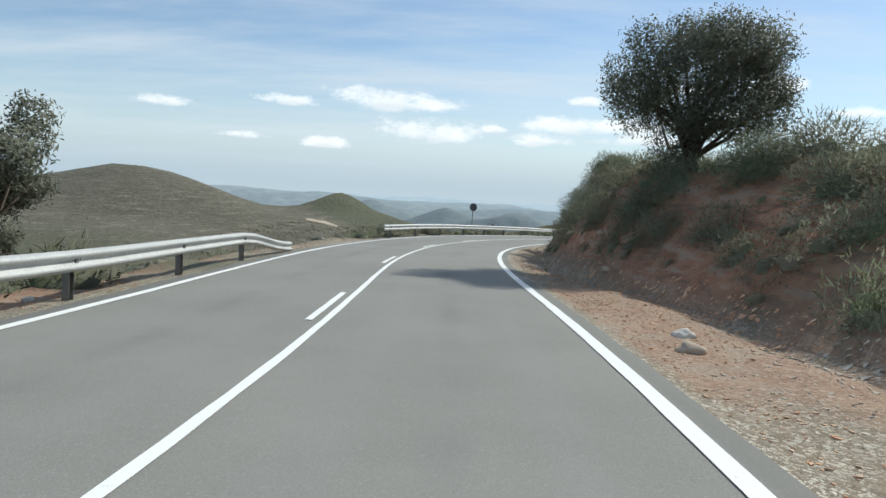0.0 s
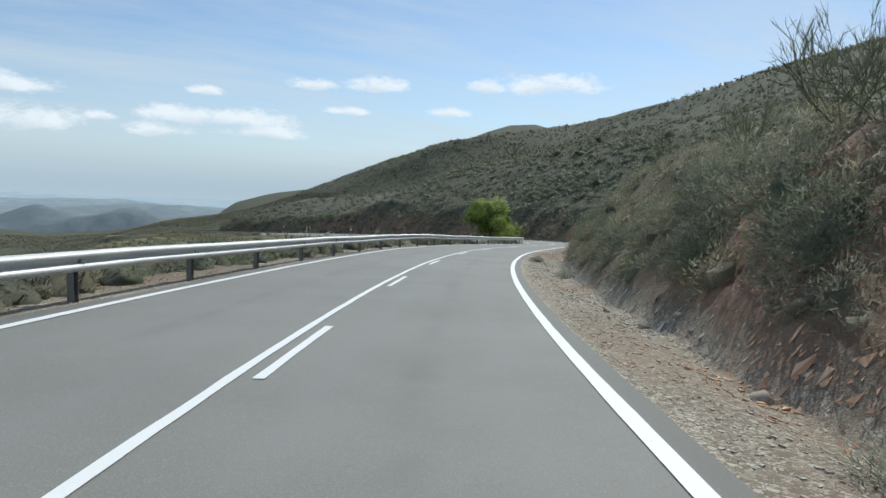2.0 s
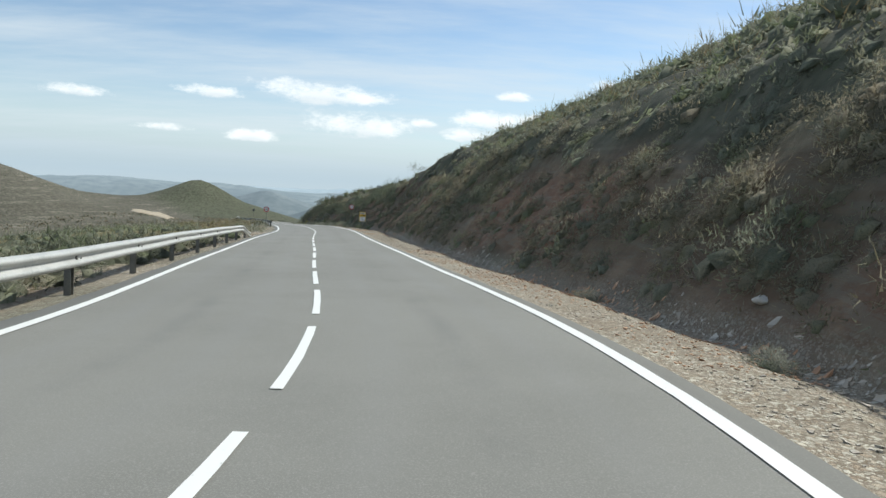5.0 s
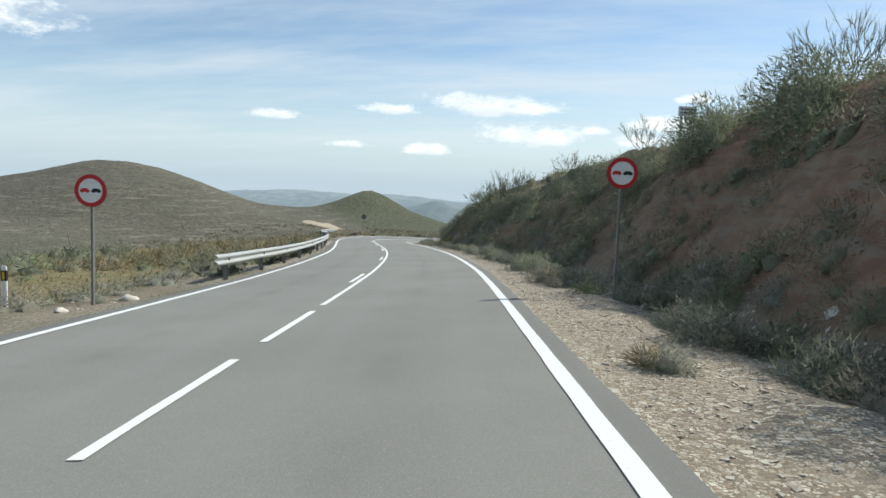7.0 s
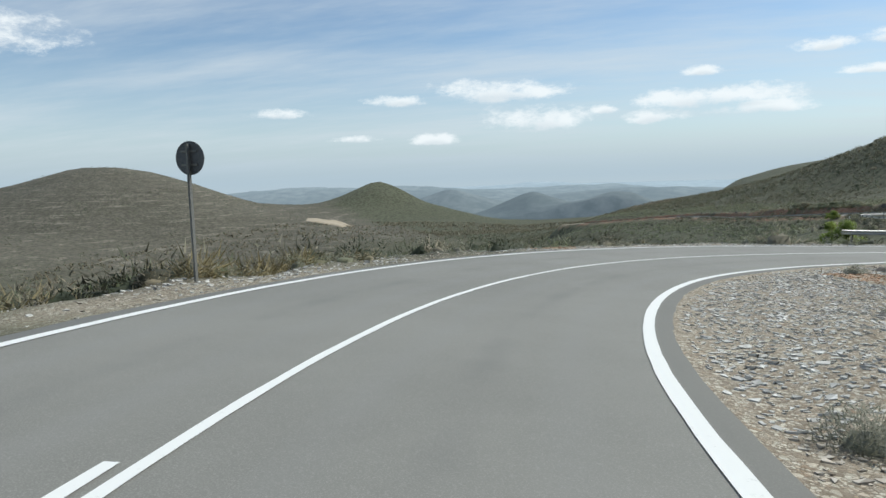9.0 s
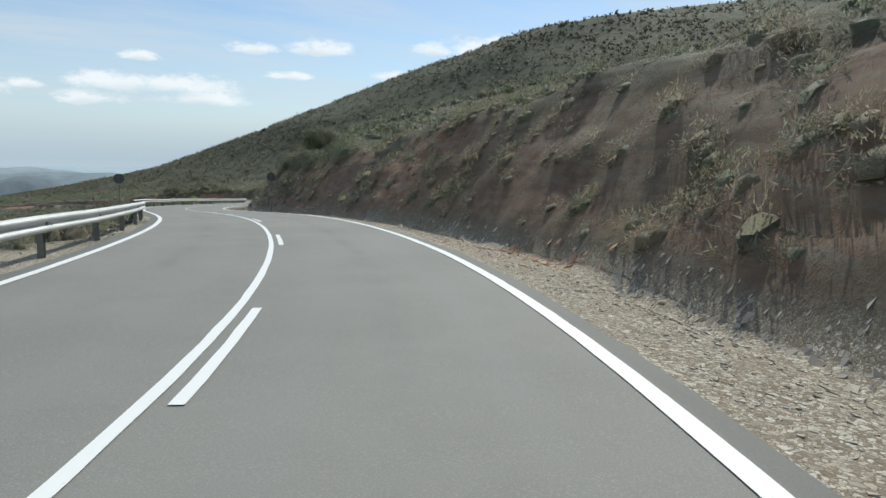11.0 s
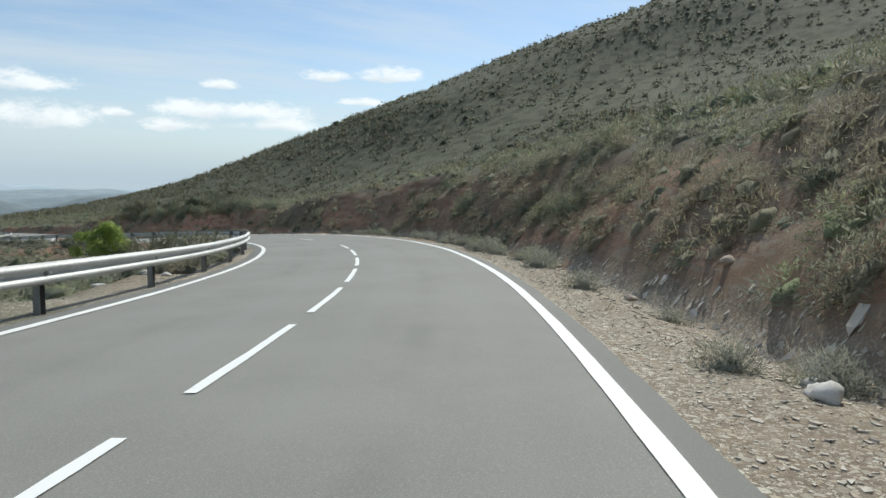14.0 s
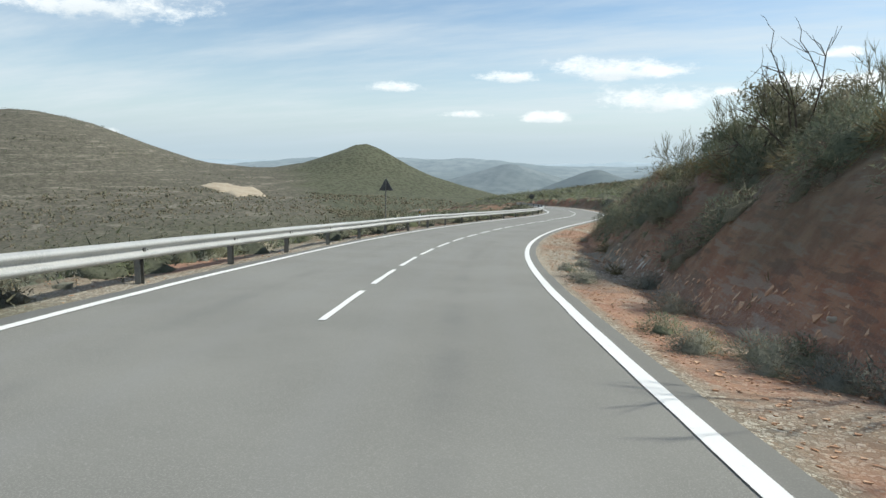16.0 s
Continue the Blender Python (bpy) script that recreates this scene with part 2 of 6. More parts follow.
def rock_paint(dark, light, stain):
    def paint(n):
        p = place(n)
        a, b = n.noise(p, 3.0, 6.0, 0.65), n.noise(p, 30.0, 5.0, 0.7)
        each = n.add("NewGeometry").outputs["Random Per Island"]
        c = n.mix(each, dark, light)
        c = n.mix(n.math("MULTIPLY", n.ramp(a, 0.45, 0.7), 0.7), c, stain)
        return n.mix(n.math("MULTIPLY", n.ramp(b, 0.5, 0.75), 0.5), c, tuple(0.5 * (u + v) for u, v in zip(dark, light))), b
    return paint


ASPHALT = material("asphalt", asphalt_paint, rough=0.82, bump=0.004, spec=0.35)
PAINT = material("road_paint", paint_paint, rough=0.6, bump=0.002, spec=0.4)
SOIL = material("soil", soil_paint, rough=0.95, bump=0.09, spec=0.15)
ROCK = material("rock", rock_paint((0.27, 0.24, 0.20), (0.60, 0.55, 0.47), (0.47, 0.37, 0.27)), rough=0.9, bump=0.015, spec=0.25)
PALE_ROCK = material("pale_slate", rock_paint((0.34, 0.335, 0.315), (0.72, 0.71, 0.67), (0.56, 0.52, 0.45)), rough=0.9, bump=0.015, spec=0.25)
RED_ROCK = material("reddish_rock", rock_paint((0.36, 0.19, 0.11), (0.66, 0.46, 0.31), (0.52, 0.27, 0.14)), rough=0.9, bump=0.015, spec=0.25)
TAN_ROCK = material("tan_slate", rock_paint((0.27, 0.225, 0.175), (0.52, 0.45, 0.36), (0.46, 0.32, 0.21)), rough=0.9, bump=0.015, spec=0.25)
STEEL = material("galvanised_steel", plain((0.46, 0.47, 0.46), (0.38, 0.39, 0.38), (0.52, 0.52, 0.50), 1.5, 25.0), rough=0.55, metal=0.35, bump=0.001, spec=0.4)
POST = material("weathered_post_steel", plain((0.20, 0.21, 0.20), (0.15, 0.155, 0.15), (0.25, 0.24, 0.22), 2.0, 30.0), rough=0.6, metal=0.5, bump=0.001)
SIGN_BACK = material("sign_back_steel", plain((0.12, 0.125, 0.13), (0.09, 0.095, 0.10), (0.15, 0.15, 0.15), 3.0, 30.0), rough=0.55, metal=0.4)
WHITE = material("sign_white", plain((0.74, 0.75, 0.74), (0.68, 0.69, 0.68), (0.78, 0.78, 0.77), 3.0, 30.0), rough=0.45)
RED = material("sign_red", plain((0.50, 0.02, 0.025), (0.44, 0.02, 0.025), (0.54, 0.04, 0.04), 3.0, 30.0), rough=0.45)
BLACK = material("sign_black", plain((0.02, 0.02, 0.02), (0.025, 0.025, 0.025), (0.03, 0.03, 0.03), 3.0, 30.0), rough=0.5)
YELLOW = material("sign_yellow", plain((0.72, 0.45, 0.03), (0.66, 0.41, 0.03), (0.74, 0.50, 0.07), 3.0, 30.0), rough=0.45)
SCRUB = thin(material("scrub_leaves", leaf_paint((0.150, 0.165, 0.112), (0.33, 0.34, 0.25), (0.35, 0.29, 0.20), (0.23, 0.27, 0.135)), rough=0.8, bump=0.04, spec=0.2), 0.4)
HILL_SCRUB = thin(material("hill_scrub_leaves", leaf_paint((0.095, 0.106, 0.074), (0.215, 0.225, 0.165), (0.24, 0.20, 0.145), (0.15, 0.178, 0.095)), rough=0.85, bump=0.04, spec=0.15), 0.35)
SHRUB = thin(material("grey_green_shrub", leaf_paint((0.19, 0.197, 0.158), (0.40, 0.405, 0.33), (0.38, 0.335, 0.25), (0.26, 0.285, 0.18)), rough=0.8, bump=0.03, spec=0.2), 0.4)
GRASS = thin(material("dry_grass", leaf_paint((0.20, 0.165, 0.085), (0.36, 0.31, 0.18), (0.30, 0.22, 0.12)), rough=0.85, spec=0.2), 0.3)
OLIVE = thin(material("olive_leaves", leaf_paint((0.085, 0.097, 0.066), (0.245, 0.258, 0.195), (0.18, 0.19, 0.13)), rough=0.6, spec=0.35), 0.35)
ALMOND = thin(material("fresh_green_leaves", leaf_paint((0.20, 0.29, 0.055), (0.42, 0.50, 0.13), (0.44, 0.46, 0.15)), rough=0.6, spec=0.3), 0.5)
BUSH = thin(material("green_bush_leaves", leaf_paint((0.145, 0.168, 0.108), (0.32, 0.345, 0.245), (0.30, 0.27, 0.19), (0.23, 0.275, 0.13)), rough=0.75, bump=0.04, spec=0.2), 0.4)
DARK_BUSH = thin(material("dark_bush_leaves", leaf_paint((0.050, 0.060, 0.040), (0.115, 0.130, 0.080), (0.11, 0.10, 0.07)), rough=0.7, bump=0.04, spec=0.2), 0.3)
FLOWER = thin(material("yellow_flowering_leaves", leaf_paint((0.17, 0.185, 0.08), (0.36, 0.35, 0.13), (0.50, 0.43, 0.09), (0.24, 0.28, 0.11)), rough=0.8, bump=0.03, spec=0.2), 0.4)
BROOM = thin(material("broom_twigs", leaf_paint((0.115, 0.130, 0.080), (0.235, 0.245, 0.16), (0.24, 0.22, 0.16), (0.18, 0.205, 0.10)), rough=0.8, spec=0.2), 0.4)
BARK = material("bark", plain((0.12, 0.095, 0.07), (0.17, 0.14, 0.11), (0.08, 0.065, 0.05), 4.0, 40.0), rough=0.9, bump=0.01)


# far land: the haze is put into its bluish base colours
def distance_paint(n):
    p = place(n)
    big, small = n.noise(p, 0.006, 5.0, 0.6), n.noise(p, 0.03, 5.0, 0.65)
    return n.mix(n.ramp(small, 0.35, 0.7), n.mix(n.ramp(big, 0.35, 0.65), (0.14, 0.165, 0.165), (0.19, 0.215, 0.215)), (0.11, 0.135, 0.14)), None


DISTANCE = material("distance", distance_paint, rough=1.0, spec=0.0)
# a pale blue glow that grows with distance stands in for haze
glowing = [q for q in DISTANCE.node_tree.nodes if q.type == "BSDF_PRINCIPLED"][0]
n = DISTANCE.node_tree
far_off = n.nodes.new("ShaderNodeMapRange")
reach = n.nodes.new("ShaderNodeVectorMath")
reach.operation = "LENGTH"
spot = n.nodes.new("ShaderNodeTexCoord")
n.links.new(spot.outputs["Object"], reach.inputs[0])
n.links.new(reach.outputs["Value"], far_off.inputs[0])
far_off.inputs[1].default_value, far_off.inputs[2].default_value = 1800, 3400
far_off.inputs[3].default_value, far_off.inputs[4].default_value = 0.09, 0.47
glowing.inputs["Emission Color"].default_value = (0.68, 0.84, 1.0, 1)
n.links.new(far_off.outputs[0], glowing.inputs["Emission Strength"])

# ---- the road's line: curvature every 10 m, grade and crossfall every 30 m ----
BEND = [0, 0, 1.4262, 0.3738, -1.0299, -1.518, -1.6723, -0.6839, -0.4885, -0.5546, -0.3801, -0.5121, -0.6535, -1.1023, -0.0752, -0.3698, 1.3408, 1.6575, 3.8445, 3.2004, -0.4369, 0.2658, -0.2306, -0.1163, 0.5277, 0.2565, -0.0423, 0.404, 0.3952, 0.6242, 0.2186, -0.4171, -2.3133, -3.1526, -4.206, -1.7928, 0.1493, 0.0798, 2.3722, 2.0634, 1.1167, 1.0088, 0.3718, 0.238, -0.9537, -1.0772, -1.4044, -0.5159, -0.1967, -0.0113, 1.3259, 1.4123, 2.0917, 2.7211, 0.9754, 0.3348, -0.3416, -0.351, -0.8773, -0.7312, -0.6804, -0.6088, -0.0519, 0.9711, 1.7265, 1.9124, 0.2, 0.2, 0.2, 0.2, 0.2, 0.2, 0.2, 0.2, 0.2, 0.2, 0.2]  # radians in 100 m
GRADE = [-0.554, -0.417, -0.371, -0.455, -0.432, -0.486, -0.495, -0.518, -0.529, -0.592, -0.595, -0.616, -0.776, -0.216, -0.598, -0.523, -0.476, -0.391, -0.736, -0.832, -0.621, -0.469, -0.447, -0.95, -0.95, -0.95]  # tenths
TILT = [0.221, 0.184, -0.054, -0.073, -0.285, 0.192, 0.195, 0.206, 0.468, 0.533, 0.098, -0.472, -0.183, 0.057, 0.007, -0.277, 0.013, 0.417, 0.360, -0.097, -0.127, -0.076, -0.053, -0.039, -0.031, -0.027]  # tenths
LANE, START_TURN = 3.1362, -0.03104


def value_noise(x, y, seed=0):
    """Smooth noise from -1 to 1 over the plane, one unit between its lattice points."""
    xi, yi = np.floor(x).astype(np.int64), np.floor(y).astype(np.int64)
    fx, fy = x - xi, y - yi
    fx, fy = fx * fx * (3 - 2 * fx), fy * fy * (3 - 2 * fy)

    def at(a, b):
        h = (a * 374761393 + b * 668265263 + seed * 1442695041) & 0xFFFFFFFF
        h = ((h ^ (h >> 13)) * 1274126177) & 0xFFFFFFFF
        return ((h ^ (h >> 16)) & 0xFFFF) / 32767.5 - 1

    return (at(xi, yi) * (1 - fx) + at(xi + 1, yi) * fx) * (1 - fy) + (at(xi, yi + 1) * (1 - fx) + at(xi + 1, yi + 1) * fx) * fy


def rough_noise(x, y, size, octaves=4, seed=0):
    total, weight = 0.0, 1.0
    for k in range(octaves):
        total = total + weight * value_noise(x / size, y / size, seed + k)
        size, weight = size / 2.1, weight * 0.5
    return total


def smooth(low, high, v):
    f = np.clip((v - low) / (high - low), 0, 1)
    return f * f * (3 - 2 * f)


def soft_min(a, b, k):
    h = np.clip(0.5 + 0.5 * (b - a) / k, 0, 1)
    return b * (1 - h) + a * h - k * h * (1 - h)


# the road's centre line, metre by metre
RS = np.arange(-60, 740, 1.0)
_bend = np.interp(RS, np.arange(-20, 741, 10.0), BEND) / 100 * (RS >= -10)
_turn = np.cumsum(_bend)
_turn += START_TURN - _turn[60]
RX, RY = np.cumsum(-np.sin(_turn)), np.cumsum(np.cos(_turn))
RZ = np.cumsum(np.interp(RS, np.arange(-20, 741, 30.0), GRADE) / 10)
RX, RY, RZ = RX - RX[60], RY - RY[60], RZ - RZ[60]
RT = np.interp(RS, np.arange(-20, 741, 30.0), TILT) / 10


def along(s, o, z=0.0):
    """The place o metres to the right of the centre line, s metres along, z over the road there."""
    t = np.interp(s, RS, _turn)
    return (np.interp(s, RS, RX) + np.cos(t) * o, np.interp(s, RS, RY) + np.sin(t) * o,
            np.interp(s, RS, RZ) + np.interp(s, RS, RT) * np.clip(o, -4.2, 4.2) + z)


def heading(s):
    return float(np.interp(s, RS, _turn))


def road_frame(x, y):
    """The nearest s, and the distance to the right of the centre line there."""
    x, y = np.ravel(x), np.ravel(y)
    s, o = np.empty(len(x)), np.empty(len(x))
    for i in range(0, len(x), 20000):
        a, b = x[i:i + 20000], y[i:i + 20000]
        j = ((a[:, None] - RX[::3]) ** 2 + (b[:, None] - RY[::3]) ** 2).argmin(1) * 3
        dx, dy = a - RX[j], b - RY[j]
        ahead = -np.sin(_turn[j]) * dx + np.cos(_turn[j]) * dy
        s[i:i + 20000] = RS[j] + np.clip(ahead, -2, 2)
        side = np.cos(_turn[j]) * dx + np.sin(_turn[j]) * dy
        o[i:i + 20000] = np.sign(side) * np.hypot(side, np.maximum(np.abs(ahead) - 2, 0))
    return s, o


# ---- the lie of the land ----
AXIS = radians(9.4)  # the mountainside runs this way, to the right of +y
RU, RV = RX * math.sin(AXIS) + RY * math.cos(AXIS), RX * math.cos(AXIS) - RY * math.sin(AXIS)
_k = np.exp(-0.5 * (np.arange(-120, 121) / 45.0) ** 2)
RV_MEAN = np.convolve(np.pad(RV, 120, mode="edge"), _k / _k.sum(), "valid")
VERGE = ((-60, 6.5), (10, 6.3), (18, 5.4), (26, 4.9), (30, 4.9), (60, 5.3), (120, 5.6), (150, 5.8), (165, 5.5), (240, 6.2), (270, 5.8), (300, 6.2), (328, 9.0), (345, 7.5), (362, 5.6),
         (400, 5.2), (430, 5.2), (470, 5.6), (520, 5.6), (545, 5.8), (740, 5.6))
BANK = ((-60, 1.2), (0, 2.0), (15, 2.75), (30, 3.2), (55, 3.283), (75, 2.403), (110, 2.892), (130, 3.434), (150, 1.825), (200, 2.777), (230, 4.204), (244, 4.2), (256, 3.6), (270, 2.8), (285, 2.2), (302, 3.3), (312, 3.0), (320, 2.2), (330, 1.2), (345, 1.486), (365, 2.723), (390, 3.113), (425, 2.856), (447, 4.629), (465, 2.588), (485, 2.192), (512, 2.406), (524, 1.9), (532, 2.05), (540, 2.3), (560, 2.45), (600, 2.2), (625, 1.2), (740, 0.6))
SLOPE = ((-60, 0.074), (0, 0.03), (35, 0.03), (60, 0.183), (100, 0.38), (150, 0.647), (190, 0.555), (222, 0.478), (245, 0.207), (305, 0.321), (335, 0.292), (380, 0.291), (400, 0.235), (430, 0.324), (480, 0.38), (505, 0.26), (530, 0.032), (560, 0.07), (740, 0.125))
FALL = ((-60, .30), (40, .26), (120, .22), (200, .16), (235, .07), (292, .07), (312, .20), (345, .28), (400, .30), (480, .24), (520, .28), (600, .20), (740, .2))


# centre, height of the top, half width, half length, turn, sharpness
HILLS = [(-508, 947, 11.312, 181.268, 300, 2.4, 0.95), (-760, 800, -7.748, 185.463, 330, 2.2, 0.9), (-234, 1119, -14.5, 90, 102, 0.4, 0.74), (-330, 1060, -42, 150, 220, 2.6, 0.8), (-150, 820, -58, 110, 200, 2, 0.9), (-420, 640, -48, 130, 240, 2.5, 0.9), (808, 1212, 155, 200, 420, 0.9, 0.8)]
# swells and dips of the mountainside: centre, height, reach
KNOLLS = [(385, 548, -12, 55), (285, 590, 6.5, 52), (165, 640, 1.2, 45), (203, 277, 3, 30)]
RISE = ((0, 0.36), (150, 0.349), (300, 0.346), (450, 0.2), (600, 0.337), (700, 0.237), (850, 0.2))  # the mountainside's slope


STEEP = ((-60, .55), (8, .55), (20, 1.3), (55, 1.5), (80, 1.1), (110, 1.3), (140, 1.2), (240, 1.1), (300, 1.0), (330, .8), (370, 1.1), (430, 1.3), (460, 1.1), (520, 1.1), (545, 1.2), (740, 1.1))


REDDISH = ((-60, .9), (12, .8), (40, .35), (62, .5), (90, .3), (125, .35), (175, .3), (215, .3), (240, .25), (270, .2), (300, 0), (395, .2), (450, .3), (505, .35), (528, .9), (545, 1.0), (600, 1.0), (740, .6))


def table(rows, s):
    return np.interp(s, [r[0] for r in rows], [r[1] for r in rows])


def land(x, y, s, o):
    """Height of the ground, and the shares of gravel, red earth and dry grass there."""
    u, v = x * math.sin(AXIS) + y * math.cos(AXIS), x * math.cos(AXIS) - y * math.sin(AXIS)
    zr = np.interp(s, RS, RZ) + np.interp(s, RS, RT) * np.clip(o, -4.2, 4.2)
    # far away: a mountainside to the right, a valley with hills to the left
    zu = np.interp(u, RU, RZ) + np.clip(-0.02 * (u - RU[-1]), -16, 0) * (u > RU[-1])
    dv = v - np.interp(u, RU, RV_MEAN)
    up = np.maximum(dv, 0)
    mountain = table(RISE, u) * up * (0.72 + 0.75 * smooth(30, 260, up)) / (1 + up / 700.0)
    mountain = mountain * (1 - 0.12 * smooth(0, 1, 0.5 + 0.5 * rough_noise(x, y, 160, 3, 5)))
    down = np.maximum(-dv, 0)
    valley = -(36 + 22 * smooth(260, 340, u) * smooth(820, 600, u)) * (1 - np.exp(-down / 105.0))
    far = zu + mountain + valley
    for cx, cy, swell, reach in KNOLLS:
        far = far + swell * np.exp(-((x - cx) ** 2 + (y - cy) ** 2) / (2 * reach ** 2))
    dist = np.hypot(x - 60, y - 300)
    open_side = smooth(140, 0, dv)
    plain_z = -105.0
    far = far + (plain_z - far) * smooth(900, 1700, dist) * open_side
    for cx, cy, top, wide, long, turn, sharp in HILLS:
        c, q = math.cos(turn), math.sin(turn)
        a, b = ((x - cx) * c + (y - cy) * q) / long, (-(x - cx) * q + (y - cy) * c) / wide
        far = far + np.maximum(top - far, 0) * np.exp(-np.power(a * a + b * b + 0.004, sharp))
    far = far + rough_noise(x, y, 60, 4, 3) * 1.6 * smooth(30, 160, np.abs(o))
    # close by: the verge, the cut bank above it, and the fall on the other side
    b = o - table(VERGE, s) - 0.22 * rough_noise(s, o * 0 + 7, 9, 2, 11)
    face = table(STEEP, s) * np.maximum(b, 0) * (1 + 0.10 * rough_noise(s, o, 5, 3, 21))
    top = table(BANK, s) * (1 + 0.16 * rough_noise(s, o * 0, 14, 3, 31)) + table(SLOPE, s) * np.maximum(b, 0)
    right = soft_min(face, top, 0.5) + 0.12
    right = np.where(b > 0, np.maximum(right, 0), 0)
    ditch = -0.16 * np.exp(-((b + 0.35) / 0.45) ** 2) * (o > 0)
    a = np.maximum(-o - 5.0, 0)
    left = -table(FALL, s) * a * (1 + 0.2 * rough_noise(s, o, 18, 2, 41)) - 0.12 * smooth(0, 1.2, a)
    near = zr + np.where(o > 0, right, left) + ditch - 0.05 * smooth(3.3, 3.9, np.abs(o))
    off = np.abs(o) > 3.9
    near = near + off * 0.09 * rough_noise(x, y, 1.7, 2, 51) * smooth(3.9, 5.2, np.abs(o))
    # ledges of tilted rock in the cut face
    ledge = near / 0.62 + s * 0.16 + 0.9 * rough_noise(s, o * 2.0, 5, 2, 63)
    ledge = ledge - np.floor(ledge)
    strength = smooth(0.1, 0.7, b) * smooth(table(BANK, s) / table(STEEP, s) + 0.8, table(BANK, s) / table(STEEP, s) - 0.4, b) * np.clip(0.5 + 0.8 * rough_noise(s, o, 8, 2, 65), 0.1, 1)
    near = near + (b > 0) * strength * 0.22 * (np.minimum(ledge / 0.7, (1 - ledge) / 0.3) - 0.5)
    near = near + (b > 0) * strength * 0.10 * rough_noise(s + near * 0.7, o * 2 - near, 0.8, 2, 67)
    near = near + (b > 0) * 0.26 * rough_noise(s + near * 0.5, o * 1.5 + near * 0.7, 2.9, 2, 61) * smooth(0, 0.8, b) * smooth(40, 12, o)
    w = np.where(o > 0, smooth(22, 95, o), smooth(18, 90, -o))
    w = np.maximum(w, smooth(690, 736, s) * smooth(4, 16, np.abs(o)))
    gravel = smooth(0.35, -0.25, b) * (o > 0) + (o < 0) * smooth(5.6, 4.3, -o) * np.clip(0.7 + 0.5 * rough_noise(x, y, 4, 2, 89), 0, 1)
    red = (b > 0) * smooth(0.0, 0.5, b) * smooth(table(BANK, s) / table(STEEP, s) + 1.6, table(BANK, s) / table(STEEP, s) - 0.2, b) * (0.55 + 0.45 * rough_noise(x, y, 7, 3, 71)) * (0.55 + 0.7 * table(REDDISH, s))
    red = red + (o > 3.4) * smooth(0.6, 0.0, b) * table(REDDISH, s) * np.clip(0.6 + 0.8 * rough_noise(x, y, 3.2, 3, 83), 0, 1)
    red = red + (o < -3.8) * smooth(9.5, 5.5, -o) * 0.95 * table(REDDISH, s) * np.clip(0.65 + 1.1 * rough_noise(x, y, 3.6, 2, 87), 0, 1)
    gravel = gravel * (1 - 0.75 * (o < -3.4) * np.clip(red, 0, 1))
    gravel = gravel * (1 - 0.75 * (o > 3.4) * np.clip(red, 0, 1) * (b < 0.6))
    rocky = smooth(410, 424, s) * smooth(472, 456, s) * (b > 0) * smooth(table(BANK, s) / table(STEEP, s) + 1.0, table(BANK, s) / table(STEEP, s) - 0.5, b)
    gravel = gravel + rocky * np.clip(0.55 + 0.9 * rough_noise(s + near, o * 2, 2.6, 3, 73), 0, 0.9)
    grass = (o < 0) * smooth(5.5, 8, -o) * smooth(90, 40, -o) * smooth(215, 240, s) * smooth(345, 320, s)
    bare = 0.8 * smooth(-60, -220, o) * smooth(420, 650, y) + 0.4 * (o > 0) * smooth(60, 20, o)
    return near * (1 - w) + far * w, np.clip(gravel, 0, 1), np.clip(red, 0, 1), np.clip(grass, 0, 1), bare


def height(x, y):
    x, y = np.atleast_1d(np.asarray(x, float)), np.atleast_1d(np.asarray(y, float))
    return land(x, y, *road_frame(x, y))[0]


def grid_mesh(name, x, y, z, material, colours=None, keep=None):
    """A sheet from arrays of rows and columns."""
    rows, cols = x.shape
    index = np.arange(rows * cols).reshape(rows, cols)
    faces = np.stack([index[:-1, :-1], index[:-1, 1:], index[1:, 1:], index[1:, :-1]], -1).reshape(-1, 4)
    if keep is not None:
        faces = faces[keep[:-1, :-1].ravel() | keep[1:, 1:].ravel() | keep[:-1, 1:].ravel() | keep[1:, :-1].ravel()]
    mesh = bpy.data.meshes.new(name)
    quick_mesh(mesh, np.stack([x, y, z], -1).reshape(-1, 3), faces)
    if colours is not None:
        layer = mesh.color_attributes.new("soil", "FLOAT_COLOR", "POINT")
        layer.data.foreach_set("color", np.stack([np.ravel(c) for c in colours], -1).astype(np.float32).ravel())
    mesh.materials.append(material)
    mesh.polygons.foreach_set("use_smooth", np.ones(len(mesh.polygons), bool))
    return new(name, mesh)


def quick_mesh(mesh, verts, faces):
    verts, faces = np.asarray(verts, np.float32), np.asarray(faces, np.int32)
    mesh.vertices.add(len(verts))
    mesh.vertices.foreach_set("co", verts.ravel())
    mesh.loops.add(faces.size)
    mesh.loops.foreach_set("vertex_index", faces.ravel())
    mesh.polygons.add(len(faces))
    mesh.polygons.foreach_set("loop_start", np.arange(0, faces.size, faces.shape[1], dtype=np.int32))
    mesh.update(calc_edges=True)
    mesh.validate()


# ---- the ground: fine along the road, coarser away from it ----
def spread(low, high, step, far_low, far_high, growth=1.13):
    mid = list(np.arange(low, high + 0.1, step))
    a, d = mid[0], step
    while a > far_low:
        d *= growth
        a -= d
        mid.insert(0, a)
    a, d = mid[-1], step
    while a < far_high:
        d *= growth
        a += d
        mid.append(a)
    return np.array(mid)


